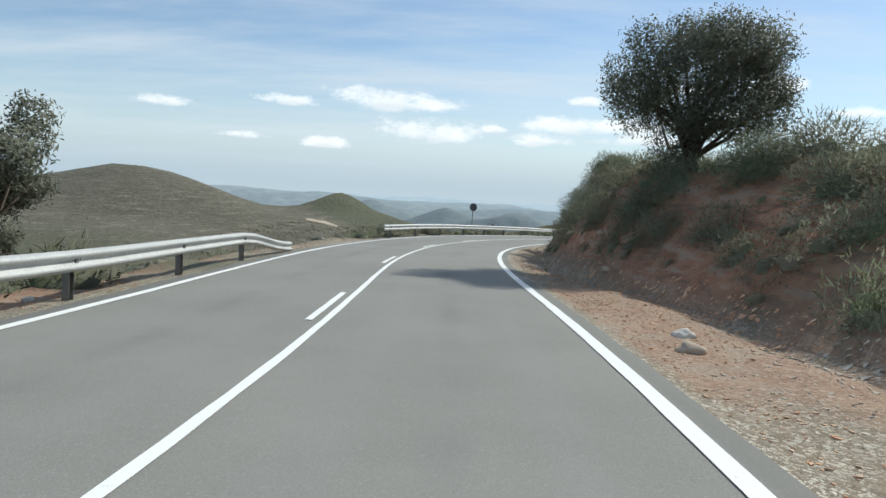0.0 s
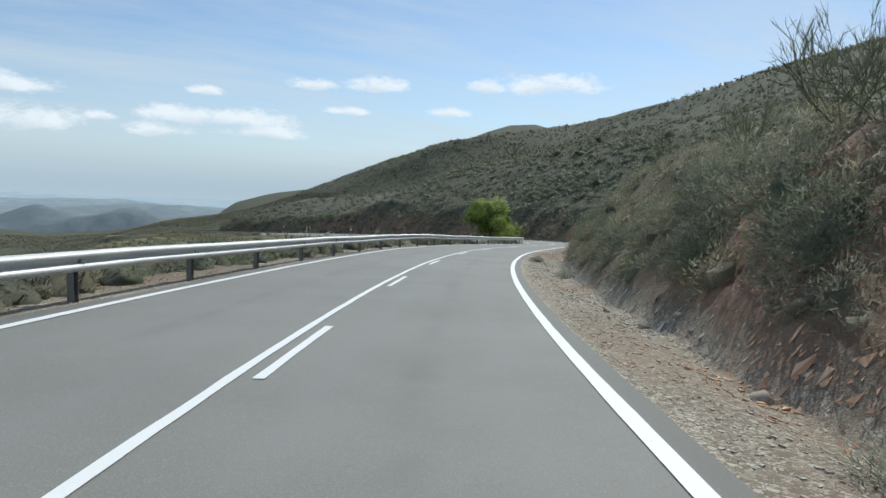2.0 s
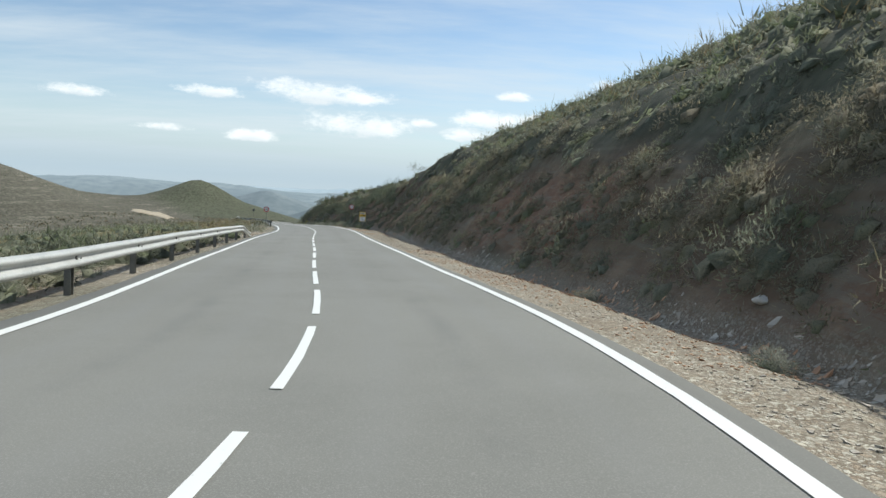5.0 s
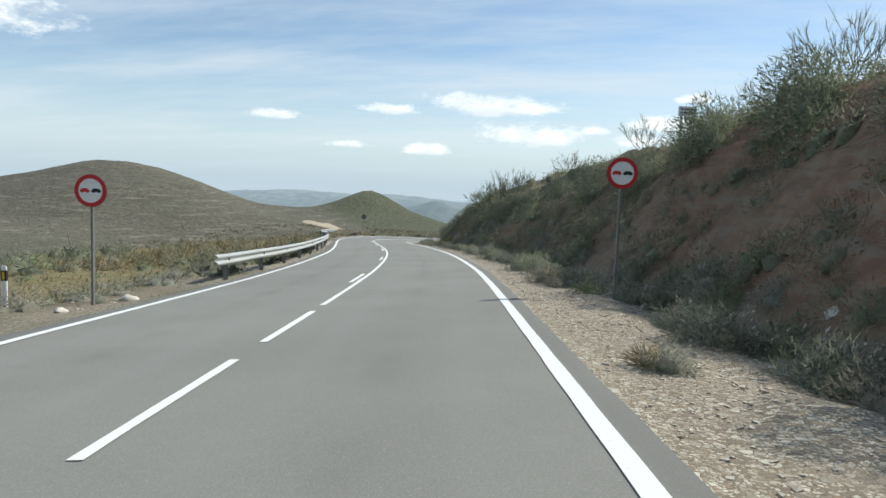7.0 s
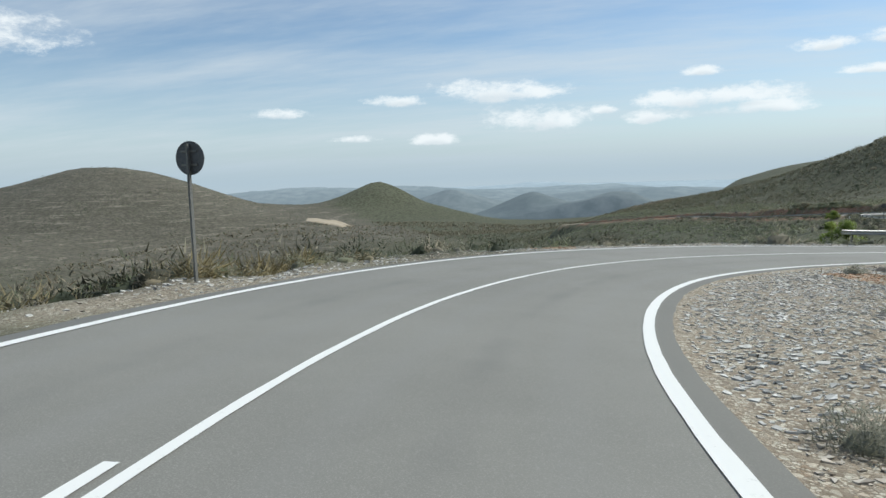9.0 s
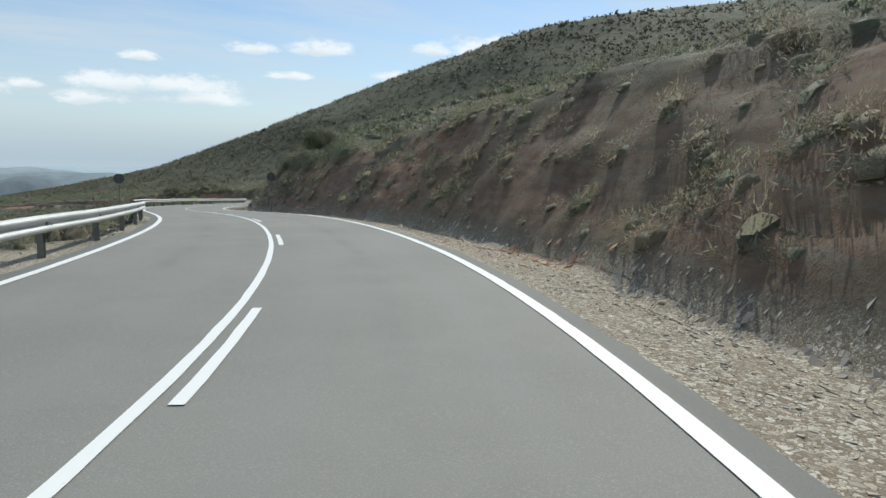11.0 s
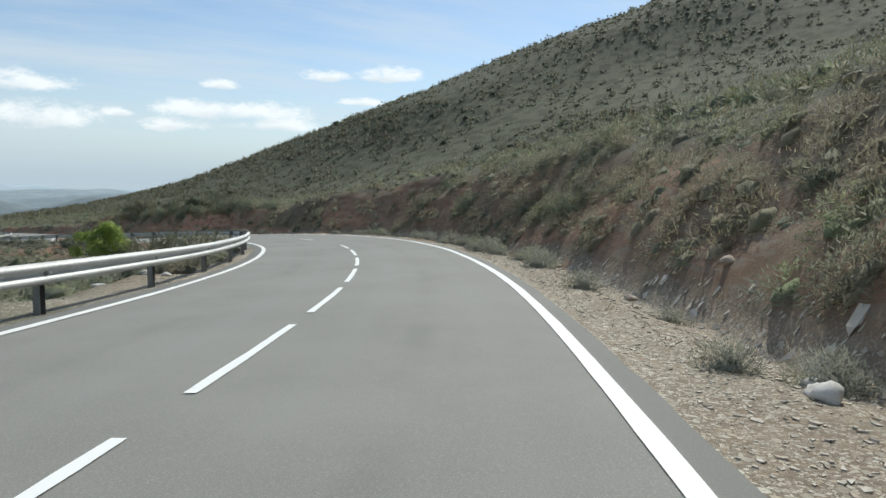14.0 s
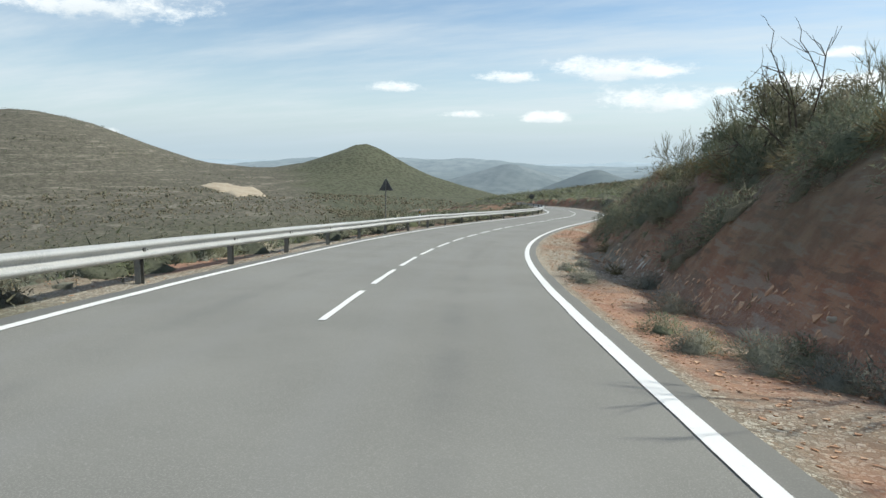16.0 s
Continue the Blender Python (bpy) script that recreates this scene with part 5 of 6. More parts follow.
for s, b, size in ((292, 1.6, 1.3), (296, 1.2, 1.4), (300, 1.0, 1.5), (303, 1.6, 1.5), (306, 1.2, 1.4), (310, 0.9, 1.3), (314, 0.8, 1.2), (299, 2.6, 1.5), (305, 2.8, 1.5), (453, 0.9, 1.25), (456.5, 1.9, 1.1), (404, 2.4, 1.4), (408, 3.0, 1.5), (412, 2.8, 1.6), (416, 3.0, 1.5),
                   (420, 2.6, 1.4), (33, 2.0, 1.4), (36, 2.6, 1.5), (39, 2.2, 1.6), (42, 2.8, 1.5), (46, 2.4, 1.4), (50, 2.6, 1.4), (540, 1.6, 1.2), (545, 1.8, 1.35), (549, 1.7, 1.3), (543, 2.6, 1.4), (333, -0.8, 1.0), (336, -0.3, 1.1), (488, 1.0, 1.1), (493, 1.3, 1.2), (499, 1.1, 1.1), (505, 1.4, 1.2), (128, 1.2, 1.1), (133, 1.8, 1.2),
                   (146, 1.6, 1.2), (151, 1.2, 1.1), (157, 1.5, 1.2), (234, 2.4, 1.5), (238, 3.1, 1.6), (241, 2.6, 1.3), (245, 3.0, 1.5), (249, 2.6, 1.4), (253, 2.4, 1.3), (258, 2.2, 1.2), (263, 2.0, 1.2), (268, 1.9, 1.1), (281, 1.6, 1.3), (256, 3.4, 1.5), (260, 3.0, 1.5), (265, 2.8, 1.4), (270, 2.6, 1.4), (275, 2.2, 1.4), (279, 2.4, 1.3), (286, 1.8, 1.2), (251, 3.6, 1.6), (247, 3.8, 1.6),
                   (100, 1.0, 1.1), (103, 1.6, 1.2), (107, 1.2, 1.1), (112, 1.0, 1.2), (96, 1.8, 1.2), (92, 1.2, 1.1), (86, 0.9, 1.2), (79, 1.4, 1.2), (72, 1.8, 1.3), (74, 1.0, 1.2), (76.4, 1.6, 1.3), (78, 0.8, 1.15), (81, 1.9, 1.3), (83, 1.2, 1.2), (69, 1.2, 1.1), (470, 1.4, 1.5), (474, 2.2, 1.6), (467, 2.0, 1.5), (552, 1.0, 0.9), (556, 0.9, 0.95),
                   (560, 1.2, 1.4), (565, 1.0, 1.2), (571, 0.8, 1.1), (17, 1.8, 1.2), (22, 1.6, 1.1), (26, 1.4, 1.2),
                   (10, 1.6, 1.1), (12, 2.4, 1.2), (13.5, 1.3, 1.05), (15, 2.6, 1.3), (16, 1.0, 1.0), (18.5, 1.3, 1.1), (19.5, 2.4, 1.3), (21, 1.0, 1.05), (23.5, 2.4, 1.2), (24.6, 0.8, 1.05), (28, 2.0, 1.2), (29.5, 1.2, 1.1), (31, 2.4, 1.3), (14, 3.4, 1.4), (17.5, 3.4, 1.4), (8, 2.2, 1.2), (11, 3.6, 1.4)):
    tagged(shrub(s, float(table(VERGE, s)) + b, size, "green"), "tall rounded leafy bush growing on the cut bank", group="bushes on the bank")


# larger bushes on the bank itself, thickest where the hillside comes down to the road
more = []
for low, high, count in ((0, 20, 70), (20, 60, 80), (60, 152, 260), (165, 228, 110), (228, 300, 150), (300, 330, 6), (352, 425, 60), (425, 462, 22), (462, 505, 110), (505, 545, 60), (545, 600, 56)):
    for k in range(count):
        s, b, size = float(rng.uniform(low, high)), float(rng.uniform(0.2, 4.6)), float(rng.uniform(0.40, 0.95))
        more.append((s, float(table(VERGE, s)) + b, size))
more = np.array(more)
x, y, _ = along(more[:, 0], more[:, 1])
scatter("bank_bushes", [clump(2, 6, 0.34, 420, 0.0145, 0.18, 0.42, 0.9, 11) for _ in range(8)],
        np.stack([x, y, land(x, y, more[:, 0], more[:, 1])[0] - 0.05], -1), more[:, 2], BUSH, "leafy bushes crowding the cut bank", "bushes", lean=0.4)


# bushes on the rise behind the olive tree
for s, o, size in ((8.5, 10.2, 1.2), (11, 9.4, 1.3), (13.5, 10.8, 1.5), (16, 12.5, 1.4), (21, 11.5, 1.5), (24, 9.2, 1.2), (10, 13.5, 1.6), (18.5, 14.5, 1.6), (27, 10.8, 1.3), (14.5, 8.4, 1.1)):
    tagged(shrub(s, o, size, "green"), "tall rounded leafy bush on top of the bank", group="bushes on the bank")


# ---- tall brooms and dead branches along the top of the bank ----
BROOM_SHAPES = {"wide": [tri_mesh("broom", broom_shape(8, 9, 1.05, 0.0075, (3, 4), 0.13), BROOM) for _ in range(4)],
                "upright": [tri_mesh("broom", broom_shape(7, 10, 0.42, 0.006, (2, 3), 0.16), BROOM) for _ in range(4)],
                "dead": [tri_mesh("dead_bush", broom_shape(4, 0, 0.5, 0.0075, (3, 3), crooked=0.14), BARK) for _ in range(2)]}
BROOM_LABELS = {"wide": "wide airy broom with feathery grey-green twigs", "upright": "tall upright broom with feathery grey-green tips",
                "dead": "dead bush of bare crooked branches"}


def broom(s, o, high, kind):
    ob = new("dead_bush" if kind == "dead" else "broom", BROOM_SHAPES[kind][int(rng.integers(len(BROOM_SHAPES[kind])))])
    across = high * (0.85 if kind == "wide" else 0.95)
    ob.matrix_world = stand(s, o, turn=float(rng.uniform(0, 6.28))) @ Matrix.Diagonal((across, across, high, 1)) @ Matrix.Translation((0, 0, -0.03))
    return tagged(ob, BROOM_LABELS[kind] + (" on the bank" if o > 0 else " below the road"), "shrub", "brooms along the bank" if o > 0 else "brooms below the road")


for s, out, high, kind in ((27, 0.4, 1.3, "wide"), (40, 0.2, 1.5, "wide"), (45, 0.2, 2.0, "upright"), (48, 1.2, 1.7, "wide"), (62, 0.3, 2.4, "wide"), (66, 1.6, 2.2, "wide"), (76, 0.1, 2.0, "wide"), (77.8, 0.4, 2.4, "wide"),
                           (80, 1.0, 2.2, "dead"), (84, 0.8, 2.0, "wide"), (97, 1.5, 2.2, "wide"), (103, 2.2, 1.8, "wide"), (118, 1.5, 1.5, "upright"),
                           (236, 0.9, 1.8, "wide"), (247, 0.6, 2.2, "wide"), (252, 1.4, 1.7, "upright"), (258, 0.4, 1.7, "wide"), (268, 0.8, 1.7, "wide"),
                           (277.2, 0.1, 2.6, "wide"), (278.9, 0.0, 2.5, "wide"), (280.4, 0.6, 2.3, "wide"), (285.6, 0.1, 2.9, "upright"), (286.6, 0.3, 2.6, "wide"), (284.6, 0.5, 2.2, "wide"), (293.1, 0.0, 1.6, "upright"),
                           (301, 0.5, 1.6, "wide"), (310, 0.6, 1.6, "wide"), (402, 1.5, 1.8, "wide"), (409, 0.7, 1.9, "wide"), (414, 1.6, 2.1, "wide"), (420, 0.9, 1.8, "wide"), (430, 1.5, 1.6, "upright"),
                           (533.2, 0.1, 2.2, "wide"), (534.9, 0.0, 2.6, "upright"), (535.9, 0.1, 2.3, "upright"), (536.6, 1.0, 2.4, "upright"), (541.7, 0.0, 3.1, "upright"), (544.3, 0.0, 2.7, "upright"),
                           (550.0, 0.4, 1.7, "wide"), (552.7, 0.0, 2.8, "dead"), (553.2, 0.1, 2.0, "wide"), (555.0, 0.1, 2.4, "dead"), (556.5, 0.4, 2.1, "wide"), (560, 1.0, 2.0, "wide"),
                           (564, 0.5, 1.7, "upright"), (569, 0.8, 2.2, "wide"), (574, 0.6, 1.8, "upright")):
    broom(s, float(table(VERGE, s) + table(BANK, s) / table(STEEP, s)) + 0.5 + out, high, kind)
for s, o, high in ((498, -7.4, 2.3), (503, -8.2, 1.9), (577, -6.4, 1.9), (583, -6.9, 1.7), (590, -7.5, 1.8), (341, -9.5, 1.5), (92, -9.0, 1.8), (101, -8.6, 1.6), (64, -10.0, 1.5)):
    broom(s, o, high, "wide")


# dark and dry growth along the top edge of the bank
for s, out, size in ((532, 0.4, 1.1), (533.4, 0.9, 1.4), (535, 0.7, 1.2), (536.8, 0.3, 1.0), (538.2, 0.6, 1.15), (539.9, 0.4, 1.05), (541.4, 0.8, 1.2), (543.3, 0.3, 1.1), (545, 0.7, 1.05), (547.5, 0.3, 1.0),
                     (551.2, 0.4, 0.9), (553.8, 0.2, 0.95), (555.4, 0.3, 1.0), (557.2, 0.2, 0.95), (561, 0.3, 0.9), (524.5, 0.4, 1.1), (526.2, 0.7, 1.2), (528, 0.4, 1.15), (529.4, 0.8, 1.3), (530.8, 0.4, 1.2), (531.4, 1.2, 1.4),
                     (275, 0.3, 1.05), (276.8, 0.0, 1.15), (279.5, 0.2, 1.1), (281.8, 0.1, 1.05), (283.6, 0.3, 1.15), (288.5, 0.2, 1.1), (290.6, 0.0, 1.15), (292.4, 0.1, 1.05), (294.8, 0.0, 1.05)):
    o = float(table(VERGE, s) + table(BANK, s) / table(STEEP, s)) + out
    tagged(shrub(s, o, size, "green"), "rounded dark bush on the top edge of the bank", group="bushes on the bank")
    if s > 530:
        shrub(s + 0.8, o - 0.3, 0.75, "dry")
for _ in range(20):
    s, o = float(rng.uniform(296, 348)), -float(rng.uniform(8.5, 24))
    tagged(shrub(s, o, float(rng.uniform(0.7, 1.35)), str(rng.choice(["green", "grey"]))), "rounded dark bush on the slope below the road", group="bushes below the road")


# ---- trees ----
def limb(bm, points, radii, sides=7):
    rings = []
    for i, (p, r) in enumerate(zip(points, radii)):
        way = (Vector(points[min(i + 1, len(points) - 1)]) - Vector(points[max(i - 1, 0)])).normalized()
        a = way.orthogonal().normalized()
        b = way.cross(a)
        rings.append([bm.verts.new(Vector(p) + r * (math.cos(2 * math.pi * k / sides) * a + math.sin(2 * math.pi * k / sides) * b)) for k in range(sides)])
    for r0, r1 in zip(rings[:-1], rings[1:]):
        for k in range(sides):
            bm.faces.new((r0[k], r0[(k + 1) % sides], r1[(k + 1) % sides], r1[k]))
    bm.faces.new(rings[-1])


def tree(m, high, wide, trunk, leaves, material, label, leaf=0.10, lumps=16, low=0.35, full=False):
    """A trunk, limbs to each mass of foliage, and a crown of single leaves in uneven masses."""
    ob = empty("tree", m, label, "tree")
    masses = []
    for k in range(lumps):
        a, r = rng.uniform(0, 2 * math.pi), wide / 2 * math.sqrt(rng.uniform(0.0, 0.72))
        z = high * (low + (0.94 - low) * rng.uniform(0.0, 1.0) ** 0.8)
        dome_limit = math.sqrt(max(0.1, 1 - ((z / high - low) / (1.06 - low)) ** 2))
        if full:
            spot = unit(rng.normal(size=3)) * rng.uniform(0.25, 0.9) ** 0.6 * (wide * 0.40, wide * 0.40, high * 0.36) + (0, 0, high * 0.54)
            masses.append((spot, wide * rng.uniform(0.085, 0.15)))
            continue
        masses.append((np.array([math.cos(a) * r * dome_limit, math.sin(a) * r * dome_limit, z]), wide * rng.uniform(0.075, 0.165)))
    bm = bmesh.new()
    limb(bm, [(0, 0, -0.2), (0.05, 0.02, high * 0.18), (-0.03, 0.06, high * 0.36), (0.02, 0.0, high * 0.55)], [trunk, trunk * 0.8, trunk * 0.62, trunk * 0.3])
    part("trunk", bm, BARK, ob, smooth_faces=True)
    for c, r in masses[:24]:
        bm = bmesh.new()
        start = np.array([0.0, 0.03, high * rng.uniform(0.15, 0.42)])
        mid = start + (c - start) * 0.5 + rng.normal(size=3) * 0.06 * wide
        limb(bm, [tuple(start), tuple(mid), tuple(c)], [trunk * 0.42, trunk * 0.25, trunk * 0.07], 5)
        part("limb", bm, BARK, ob, smooth_faces=True)
    share = np.array([r ** 2 for _, r in masses])
    pick = rng.choice(len(masses), leaves, p=share / share.sum())
    centre, radius = np.array([c for c, _ in masses])[pick], np.array([r for _, r in masses])[pick]
    way = rng.normal(size=(leaves, 3))
    way /= np.linalg.norm(way, axis=1, keepdims=True)
    middle = centre + way * (radius * rng.uniform(0.25, 1.0, leaves) ** 0.5 * rng.uniform(0.75, 1.3, leaves))[:, None] * (1, 1, 0.85)
    shape = np.array([(-0.3, -0.8, 0), (0.3, -0.8, 0.02), (0.34, 0.2, 0), (-0.3, -0.8, 0), (0.34, 0.2, 0), (0, 1.0, 0)]) * leaf
    tris = np.einsum("nij,kj->nki", turned(leaves), shape) * rng.uniform(0.7, 1.3, (leaves, 1, 1)) + middle[:, None]
    soft = np.repeat(unit(way * 0.8 + unit(middle - (0, 0, high * 0.45)) * 0.5 + (0, 0, 0.1) + rng.normal(size=(leaves, 3)) * 0.3), 2, 0)
    tris = facing(tris.reshape(-1, 3, 3), soft)
    crown = new("crown", tri_mesh("crown", tris, material))
    crown.parent = ob
    return ob


def ground_pose(x, y, sink=0.05, turn=0.0):
    return Matrix.Translation((x, y, float(height(x, y)[0]) - sink)) @ Euler((0, 0, turn)).to_matrix().to_4x4()


tree(ground_pose(7.45, 19.0, 0.7), 6.0, 5.8, 0.20, 52000, OLIVE, "dense grey-green olive tree on top of the bank", 0.050, 54, full=True)
tree(ground_pose(-8.3, 12.4), 5.5, 4.4, 0.15, 22000, OLIVE, "grey-green olive tree below the road's edge", 0.055, 26, full=True)
TX, TY, _ = along(145.5, -7.6)
tree(ground_pose(float(TX), float(TY)), 5.6, 8.0, 0.16, 17000, ALMOND, "fresh green leafy tree beyond the guard rail", 0.115, 24, 0.2)
TX, TY, _ = along(153.5, -7.0)
tree(ground_pose(float(TX), float(TY)), 4.2, 5.0, 0.12, 11000, ALMOND, "lower yellow-green leafy tree beyond the guard rail", 0.115, 20, 0.12)


# ---- road signs ----
def disc(bm, r, thick, y, sides=40):
    """A round plate across the road, its middle at height 0, from y forwards by thick."""
    bmesh.ops.create_cone(bm, segments=sides, radius1=r, radius2=r, depth=thick, cap_ends=True,
                          matrix=Matrix.Translation((0, y, 0)) @ Euler((radians(90), 0, 0)).to_matrix().to_4x4())
    return bm


def ring(bm, r0, r1, y, sides=40):
    inner = [bm.verts.new((r0 * math.cos(2 * math.pi * k / sides), y, r0 * math.sin(2 * math.pi * k / sides))) for k in range(sides)]
    outer = [bm.verts.new((r1 * math.cos(2 * math.pi * k / sides), y, r1 * math.sin(2 * math.pi * k / sides))) for k in range(sides)]
    for k in range(sides):
        bm.faces.new((inner[k], outer[k], outer[(k + 1) % sides], inner[(k + 1) % sides]))
    return bm


def plate(bm, points, y, thick=0.002):
    """A flat shape, from points across and up."""
    front = [bm.verts.new((x, y - thick, z)) for x, z in points]
    back = [bm.verts.new((x, y, z)) for x, z in points]
    bm.faces.new(front)
    bm.faces.new(back[::-1])
    for k in range(len(points)):
        bm.faces.new((front[k], back[k], back[(k + 1) % len(points)], front[(k + 1) % len(points)]))
    return bm


CAR = [(-0.105, -0.030), (-0.105, 0.012), (-0.085, 0.020), (-0.055, 0.050), (0.055, 0.050), (0.080, 0.018), (0.105, 0.010), (0.105, -0.030)]


def car_shape(bm, x, y, size=1.0):
    plate(bm, [(x + a * size, b * size) for a, b in CAR], y)
    for w in (-0.06, 0.06):
        plate(bm, [(x + (w + 0.02 * math.cos(k * math.pi / 4)) * size, (-0.03 + 0.02 * math.sin(k * math.pi / 4)) * size) for k in range(8)], y - 0.0005)
    return bm


def sign(kind, s, o, disc_z, turn=0.0):
    """A sign on a steel post whose face looks back along the road, or forwards where only its back is seen."""
    front = kind in ("no_overtaking", "end_of_no_overtaking")
    label = {"no_overtaking": "round no-overtaking sign with a red rim on a steel post", "end_of_no_overtaking": "round white end-of-no-overtaking sign with dark diagonal bars",
             "back": "round road sign on a steel post, its bare grey back showing", "triangle": "triangular warning sign on a steel post, its grey back showing"}[kind]
    m = stand(s, o, turn=turn + (0 if front else math.pi))
    x, y, zr = (float(v) for v in along(s, o))
    high = zr + disc_z - m.translation.z
    ob = empty("road_sign", m, label, "road sign", "road signs")
    bm = bmesh.new()
    box(bm, (0.04, 0.08, high + 0.55), Matrix.Translation((0, 0.055, (high + 0.25 - 0.30) / 2)), 0.006)
    part("post", bm, POST, ob, "galvanised steel post")
    lift = Matrix.Translation((0, 0, high))
    if kind == "triangle":
        corner = [(0.45 * math.cos(a), 0.45 * math.sin(a)) for a in (radians(90), radians(210), radians(330))]
        bm = plate(bmesh.new(), corner, 0.008, 0.014)
        face = part("plate", bm, SIGN_BACK, ob)
        face.matrix_basis = lift
        bm = plate(bmesh.new(), [(0.86 * a, 0.86 * b) for a, b in corner], -0.009, 0.002)
        part("face", bm, WHITE, face)
    else:
        face = part("plate", disc(bmesh.new(), 0.30, 0.014, 0.0), SIGN_BACK, ob, smooth_faces=False)
        face.matrix_basis = lift
        part("rim", ring(bmesh.new(), 0.285, 0.302, 0.010), SIGN_BACK, face)
        part("face", disc(bmesh.new(), 0.295, 0.003, -0.0095), WHITE, face, "white reflective face")
        if kind == "end_of_no_overtaking":
            bm = bmesh.new()
            for k in range(-2, 3):
                c, half = 0.035 * k, math.sqrt(0.29 ** 2 - (0.035 * k) ** 2)
                d, p = Vector((0.62, 0, 0.78)), Vector((0.78, 0, -0.62))
                for_line = [p * (c - 0.005) - d * half, p * (c + 0.005) - d * half, p * (c + 0.005) + d * half, p * (c - 0.005) + d * half]
                plate(bm, [(v.x, v.z) for v in for_line], -0.0125)
            part("bars", bm, BLACK, face, "black diagonal bars")
            part("left_car", car_shape(bmesh.new(), -0.12, -0.0118, 1.0), SIGN_BACK, face, "grey car outline")
            part("right_car", car_shape(bmesh.new(), 0.125, -0.0118, 0.9), SIGN_BACK, face, "grey car outline")
        else:
            part("red_rim", ring(bmesh.new(), 0.222, 0.296, -0.0125), RED, face, "red rim")
            part("left_car", car_shape(bmesh.new(), -0.105, -0.0125, 0.85), RED, face, "red car outline")
            part("right_car", car_shape(bmesh.new(), 0.105, -0.0125, 0.85), BLACK, face, "black car outline")
        for k in (-0.12, 0.12):
            bm = bmesh.new()
            box(bm, (0.34, 0.03, 0.035), Matrix.Translation((0, 0.022, k)), 0.004)
            part("bracket", bm, POST, face)
    return ob


sign("back", 50.6, -4.6, 2.06)
sign("end_of_no_overtaking", 59.5, 5.9, 2.28)
sign("back", 163.8, 5.3, 2.5)
sign("back", 163.2, -4.7, 2.13)
sign("no_overtaking", 244.2, -4.5, 2.06)
sign("no_overtaking", 244.8, 5.4, 2.37)
sign("back", 310.3, -4.7, 2.21)
sign("end_of_no_overtaking", 331.1, 4.8, 1.89)
sign("back", 412.1, -4.7, 2.11)
sign("back", 412.4, 4.9, 2.39)
sign("triangle", 573.0, -5.0, 2.28)
sign("back", 621.5, -5.2, 1.8)


# ---- the kilometre board ----
def words(name, text, size, m, material, parent):
    curve = bpy.data.curves.new(name, "FONT")
    curve.body, curve.size, curve.extrude, curve.align_x, curve.align_y = text, size, 0.001, "CENTER", "CENTER"
    curve.materials.append(material)
    ob = new(name, curve)
    ob.parent = parent
    ob.matrix_basis = m
    return ob


def flat_box(name, size, at, material, parent, label="", bevel=0.0):
    return part(name, box(bmesh.new(), size, Matrix.Translation(at), bevel), material, parent, label)


board = empty("kilometre_sign", stand(229.0, 4.75), "yellow-framed kilometre sign with white panels on a post", "road sign")
flat_box("post", (0.08, 0.04, 1.7), (0, 0.03, 0.62), POST, board)
panel = flat_box("panel", (0.60, 0.02, 0.92), (0, 0, 1.22), YELLOW, board, "yellow panel with rounded corners", 0.008)
flat_box("owner_panel", (0.50, 0.004, 0.17), (0, -0.013, 1.53), WHITE, panel)
for k, wide in enumerate((0.40, 0.34)):
    flat_box("text_bar", (wide, 0.002, 0.035), (0, -0.0165, 1.56 - 0.065 * k), BLACK, panel)
flat_box("route_panel", (0.50, 0.004, 0.17), (0, -0.013, 1.325), YELLOW, panel)
flat_box("distance_panel", (0.52, 0.004, 0.42), (0, -0.013, 0.995), WHITE, panel)
upright = Euler((radians(90), 0, 0)).to_matrix().to_4x4()
words("route_text", "AL-", 0.15, Matrix.Translation((-0.12, -0.017, 1.32)) @ upright, BLACK, panel)
flat_box("number_bar", (0.20, 0.002, 0.10), (0.12, -0.0165, 1.325), BLACK, panel)
words("unit_text", "km", 0.15, Matrix.Translation((0, -0.017, 1.11)) @ upright, BLACK, panel)
words("distance_text", "5", 0.24, Matrix.Translation((0, -0.017, 0.92)) @ upright, BLACK, panel)


# ---- delineators behind the rail, and the board on the ridge ----
def delineator(s, o, top):
    m = stand(s, o)
    high = float(along(s, o)[2]) + top - m.translation.z
    ob = empty("delineator", m, "slim white delineator post with a dark band beside the road", "delineator", "delineators")
    body = part("body", box(bmesh.new(), (0.10, 0.05, high + 0.2), Matrix.Translation((0, 0, (high - 0.2) / 2)), 0.012), WHITE, ob)
    part("band", box(bmesh.new(), (0.104, 0.054, 0.20), Matrix.Translation((0, 0, high - 0.18)), 0.004), BLACK, body, "black band")
    part("reflector", box(bmesh.new(), (0.045, 0.008, 0.14), Matrix.Translation((0, -0.029, high - 0.18)), 0.002), YELLOW, body, "amber reflector")
    return ob


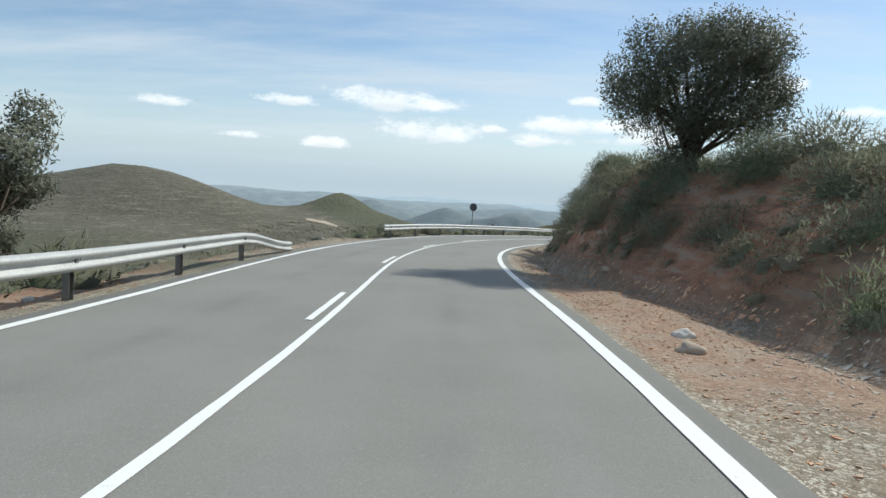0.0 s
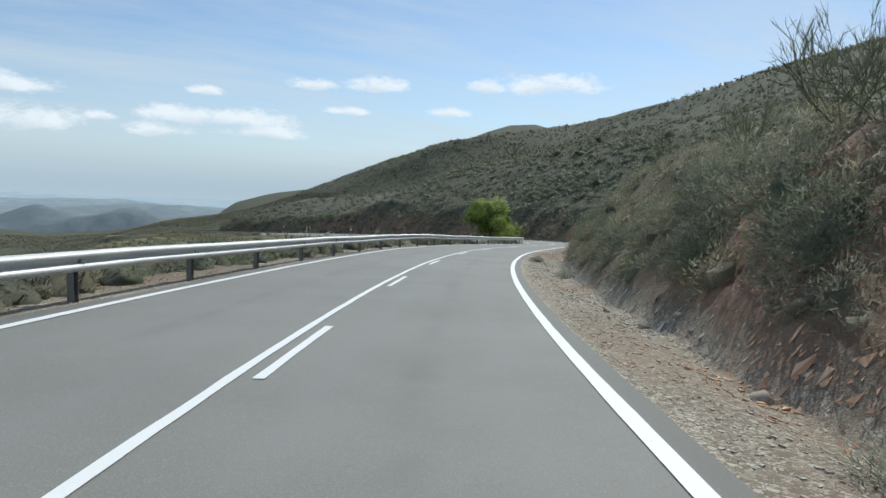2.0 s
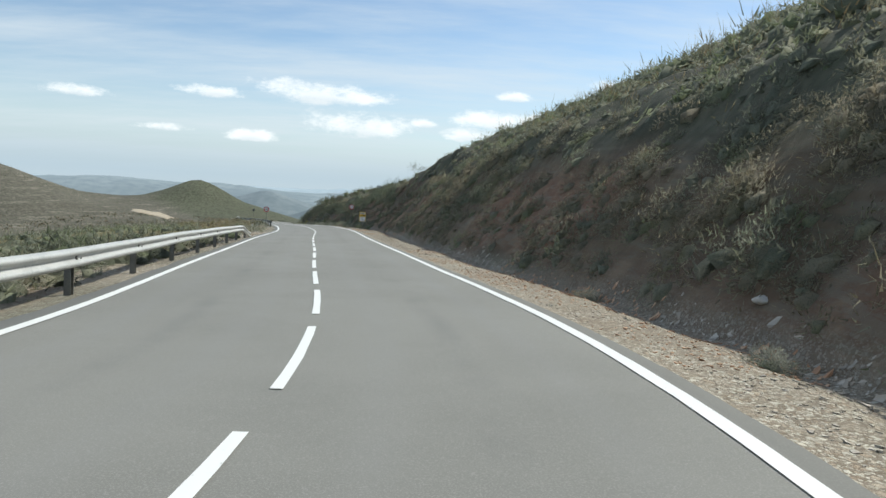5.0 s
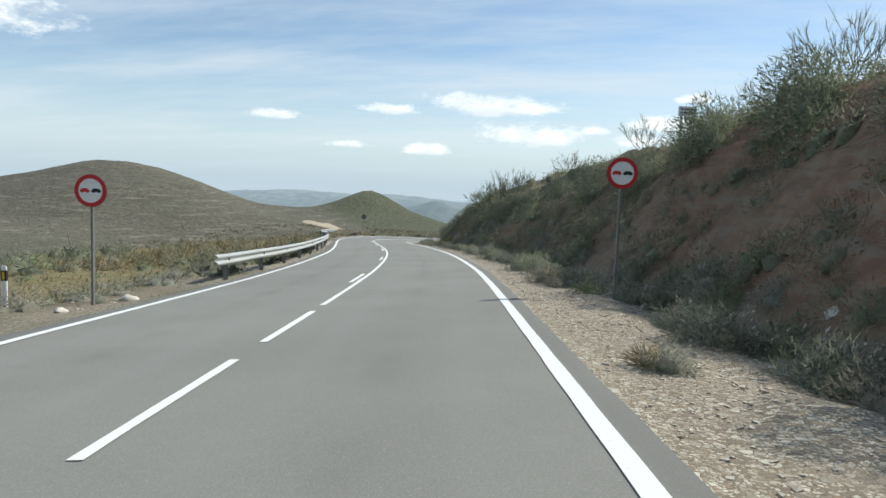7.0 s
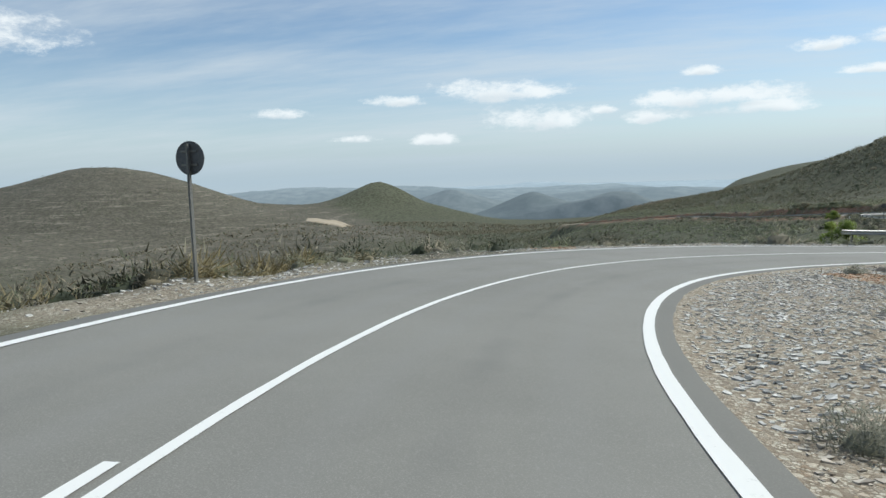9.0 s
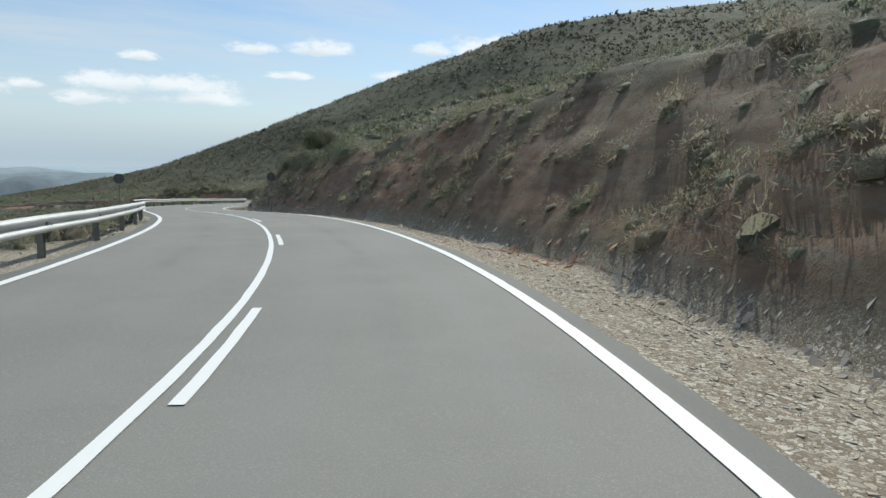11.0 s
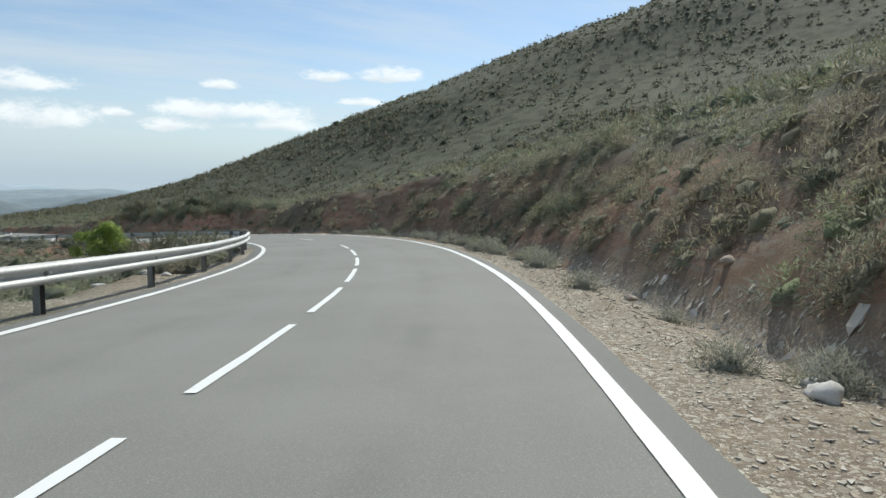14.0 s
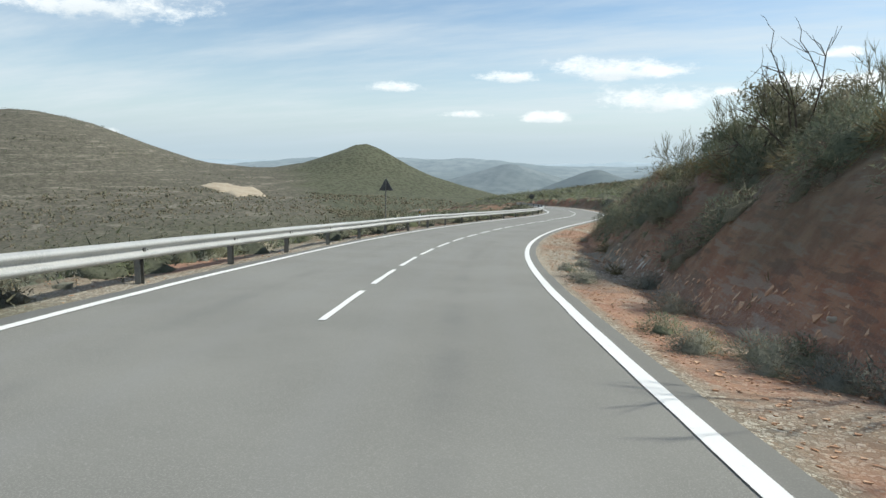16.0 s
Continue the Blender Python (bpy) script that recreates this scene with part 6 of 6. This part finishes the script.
for s, o, top in ((56.0, -5.2, 0.95), (244.0, -6.0, 0.62), (428.0, -5.7, 0.9), (579.0, -4.9, 1.0)):
    delineator(s, o, top)
notice = empty("notice_board", stand(255.0, 10.45), "small white notice board on two posts on the ridge", "board")
nx, ny, nz = (float(v) for v in along(255.0, 10.45, 5.55))
rise_to = nz - notice.matrix_world.translation.z
for x in (-0.18, 0.18):
    flat_box("post", (0.05, 0.05, rise_to + 0.4), (x, 0.03, (rise_to - 0.2) / 2), POST, notice)
face = flat_box("panel", (0.62, 0.02, 0.34), (0, -0.01, rise_to), WHITE, notice)
for k in range(2):
    flat_box("text_bar", (0.48, 0.004, 0.04), (0, -0.022, rise_to + 0.07 - 0.12 * k), SIGN_BACK, face)


# ---- single stones ----
def stone(s, o, size, label, flatness=0.6, pale=False):
    bm = bmesh.new()
    bmesh.ops.create_icosphere(bm, subdivisions=3, radius=1.0)
    seed = rng.uniform(0, 100, 3)
    for v in bm.verts:
        q = v.co.copy()
        v.co *= 0.78 + 0.42 * noise.noise(q * 0.9 + Vector(seed)) + 0.16 * noise.noise(q * 2.6 + Vector(seed)) + 0.07 * noise.noise(q * 6.5 + Vector(seed))
        v.co = Vector((round(v.co.x * 2.6) / 2.6 * 0.32 + v.co.x * 0.68, round(v.co.y * 2.6) / 2.6 * 0.3 + v.co.y * 0.7, v.co.z))
    ob = part("stone", bm, PALE_STONE if pale else TAN_ROCK, None, label, True)
    ob.matrix_world = stand(s, o, turn=float(rng.uniform(0, 6.28))) @ Matrix.Translation((0, 0, size * 0.15)) @ Matrix.Diagonal((size, size * 0.75, size * flatness, 1))
    return tagged(ob, category="stone", group="stones on the verges")


PALE_STONE = material("pale_stone", plain((0.55, 0.52, 0.46), (0.47, 0.43, 0.37), (0.62, 0.60, 0.56), 2.0, 25.0), rough=0.85, bump=0.02)
PALE_EARTH = material("pale_earth", plain((0.40, 0.34, 0.25), (0.33, 0.27, 0.19), (0.44, 0.38, 0.29), 0.08, 0.6), rough=0.95, bump=0.05)
for s, o, size, pale in ((136.8, 4.85, 0.30, False), (458.7, 5.3, 0.22, True), (330.2, 4.85, 0.26, True), (457, 4.95, 0.30, True), (473, 4.7, 0.2, True), (473.6, 4.95, 0.15, True), (8.2, 4.5, 0.17, True),
                         (7.2, 4.2, 0.19, False), (60, 4.4, 0.24, False), (160.5, 4.0, 0.13, True), (329, 4.4, 0.24, False), (273, 5.4, 0.26, True), (276, -4.3, 0.22, True),
                         (277, -4.5, 0.20, True), (283, -4.4, 0.24, True), (9, -4.3, 0.10, True), (135.5, 4.9, 0.18, False), (134.6, 5.2, 0.16, True), (139, 5.3, 0.20, True),
                         (245, -4.2, 0.20, True), (243, -4.4, 0.14, True)):
    stone(s, o, size, "pale weathered stone lying on the verge" if pale else "brown broken rock lying at the foot of the bank", 0.6, pale)
for s, b, size, tall in ((458.6, 0.35, 0.34, 0.9), (459.0, 0.8, 0.42, 1.0), (457.4, 0.5, 0.30, 0.8), (460.2, 1.2, 0.40, 1.0), (455.0, 1.2, 0.36, 0.8), (449.0, 1.0, 0.34, 0.7), (436.0, 0.9, 0.32, 0.9)):
    rock = stone(s, float(table(VERGE, s)) + b, size, "pale outcrop of rock standing out of the bank", tall, s < 200)
    rock.matrix_world = rock.matrix_world @ Matrix.Translation((0, 0, -0.35)) @ Euler((0.35, 0.25, 0)).to_matrix().to_4x4()
# the tall pale slab in the cut, narrow at its foot
for s, b, wide, tall in ((139.6, 1.25, 0.36, 0.85), (139.1, 0.55, 0.17, 0.45)):
    rock = stone(s, float(table(VERGE, s)) + b, wide, "tall pale slab of rock leaning in the cut bank", 1.0, False)
    rock.matrix_world = (stand(s, float(table(VERGE, s)) + b) @ Euler((-0.3, 0.72, 0)).to_matrix().to_4x4() @ Matrix.Translation((-0.02, 0, 0.05)) @ Matrix.Diagonal((wide * 0.7, wide, tall, 1)))
for _ in range(70):
    s = float(rng.uniform(0, 590))
    stone(s, float(table(VERGE, s)) + float(rng.uniform(-0.7, 0.5)), float(rng.uniform(0.07, 0.2)), "broken slate stone fallen from the bank", 0.5, bool(rng.uniform() < 0.12))
for s0, o0 in ((425, -4.9), (444, -5.0), (94, -5.4), (136, -5.0), (484, -5.0)):
    for _ in range(7):
        stone(s0 + float(rng.normal(0, 0.9)), o0 + float(rng.normal(0, 0.3)), float(rng.uniform(0.08, 0.2)), "pale rubble stone heaped behind the guard rail", 0.6, True)

# trees and bushes further along, and the pale scar on the hill
for s, o, high, wide, label in ((351.0, -8.5, 2.2, 3.2, "low fresh green bush beyond the end of the guard rail"), (519.0, -7.6, 2.1, 4.4, "yellow-green leafy bush beyond the guard rail")):
    x, y, _ = along(s, o)
    tree(ground_pose(float(x), float(y)), high, wide, 0.07, 9000, ALMOND, label, 0.075, 16, 0.06)
for s, o, high, wide, label in ((554.6, 9.3, 1.9, 4.0, "dense dark green tree-like bush on the bank"), (560.5, 9.6, 1.7, 3.0, "dark green bush on the bank"), (38.0, 7.6, 1.8, 2.6, "dark leafy bush on the bank"),
                                (541.5, 9.8, 1.5, 3.4, "tall leafy bush along the top of the red bank"), (546.5, 9.6, 1.4, 3.2, "tall leafy bush along the top of the red bank"),
                                (417.0, 9.6, 2.2, 3.8, "tall leafy bush above the rocky cut")):
    x, y, _ = along(s, o)
    tree(ground_pose(float(x), float(y)), high, wide, 0.07, 12000, BUSH, label, 0.052, 40, full=True)

# a bare patch of pale earth on the slope across the valley
a, r = np.meshgrid(np.linspace(0, 2 * math.pi, 49), np.linspace(0, 1, 9), indexing="ij")
reach = 1 + 0.35 * rough_noise(np.cos(a) * 3, np.sin(a) * 3, 1.6, 3, 13)
across_it, along_it = 19 * r * reach * np.cos(a), 34 * r * reach * np.sin(a)
px, py = -203 + 0.78 * across_it - 0.63 * along_it, 880 + 0.63 * across_it + 0.78 * along_it
pz = height(px.ravel(), py.ravel()).reshape(px.shape) + 1.2 - 2.2 * r ** 6
scar = grid_mesh("earth_scar", px, py, pz, PALE_EARTH)
tagged(scar, "bare patch of pale earth on the far slope", "ground", kind="structure")
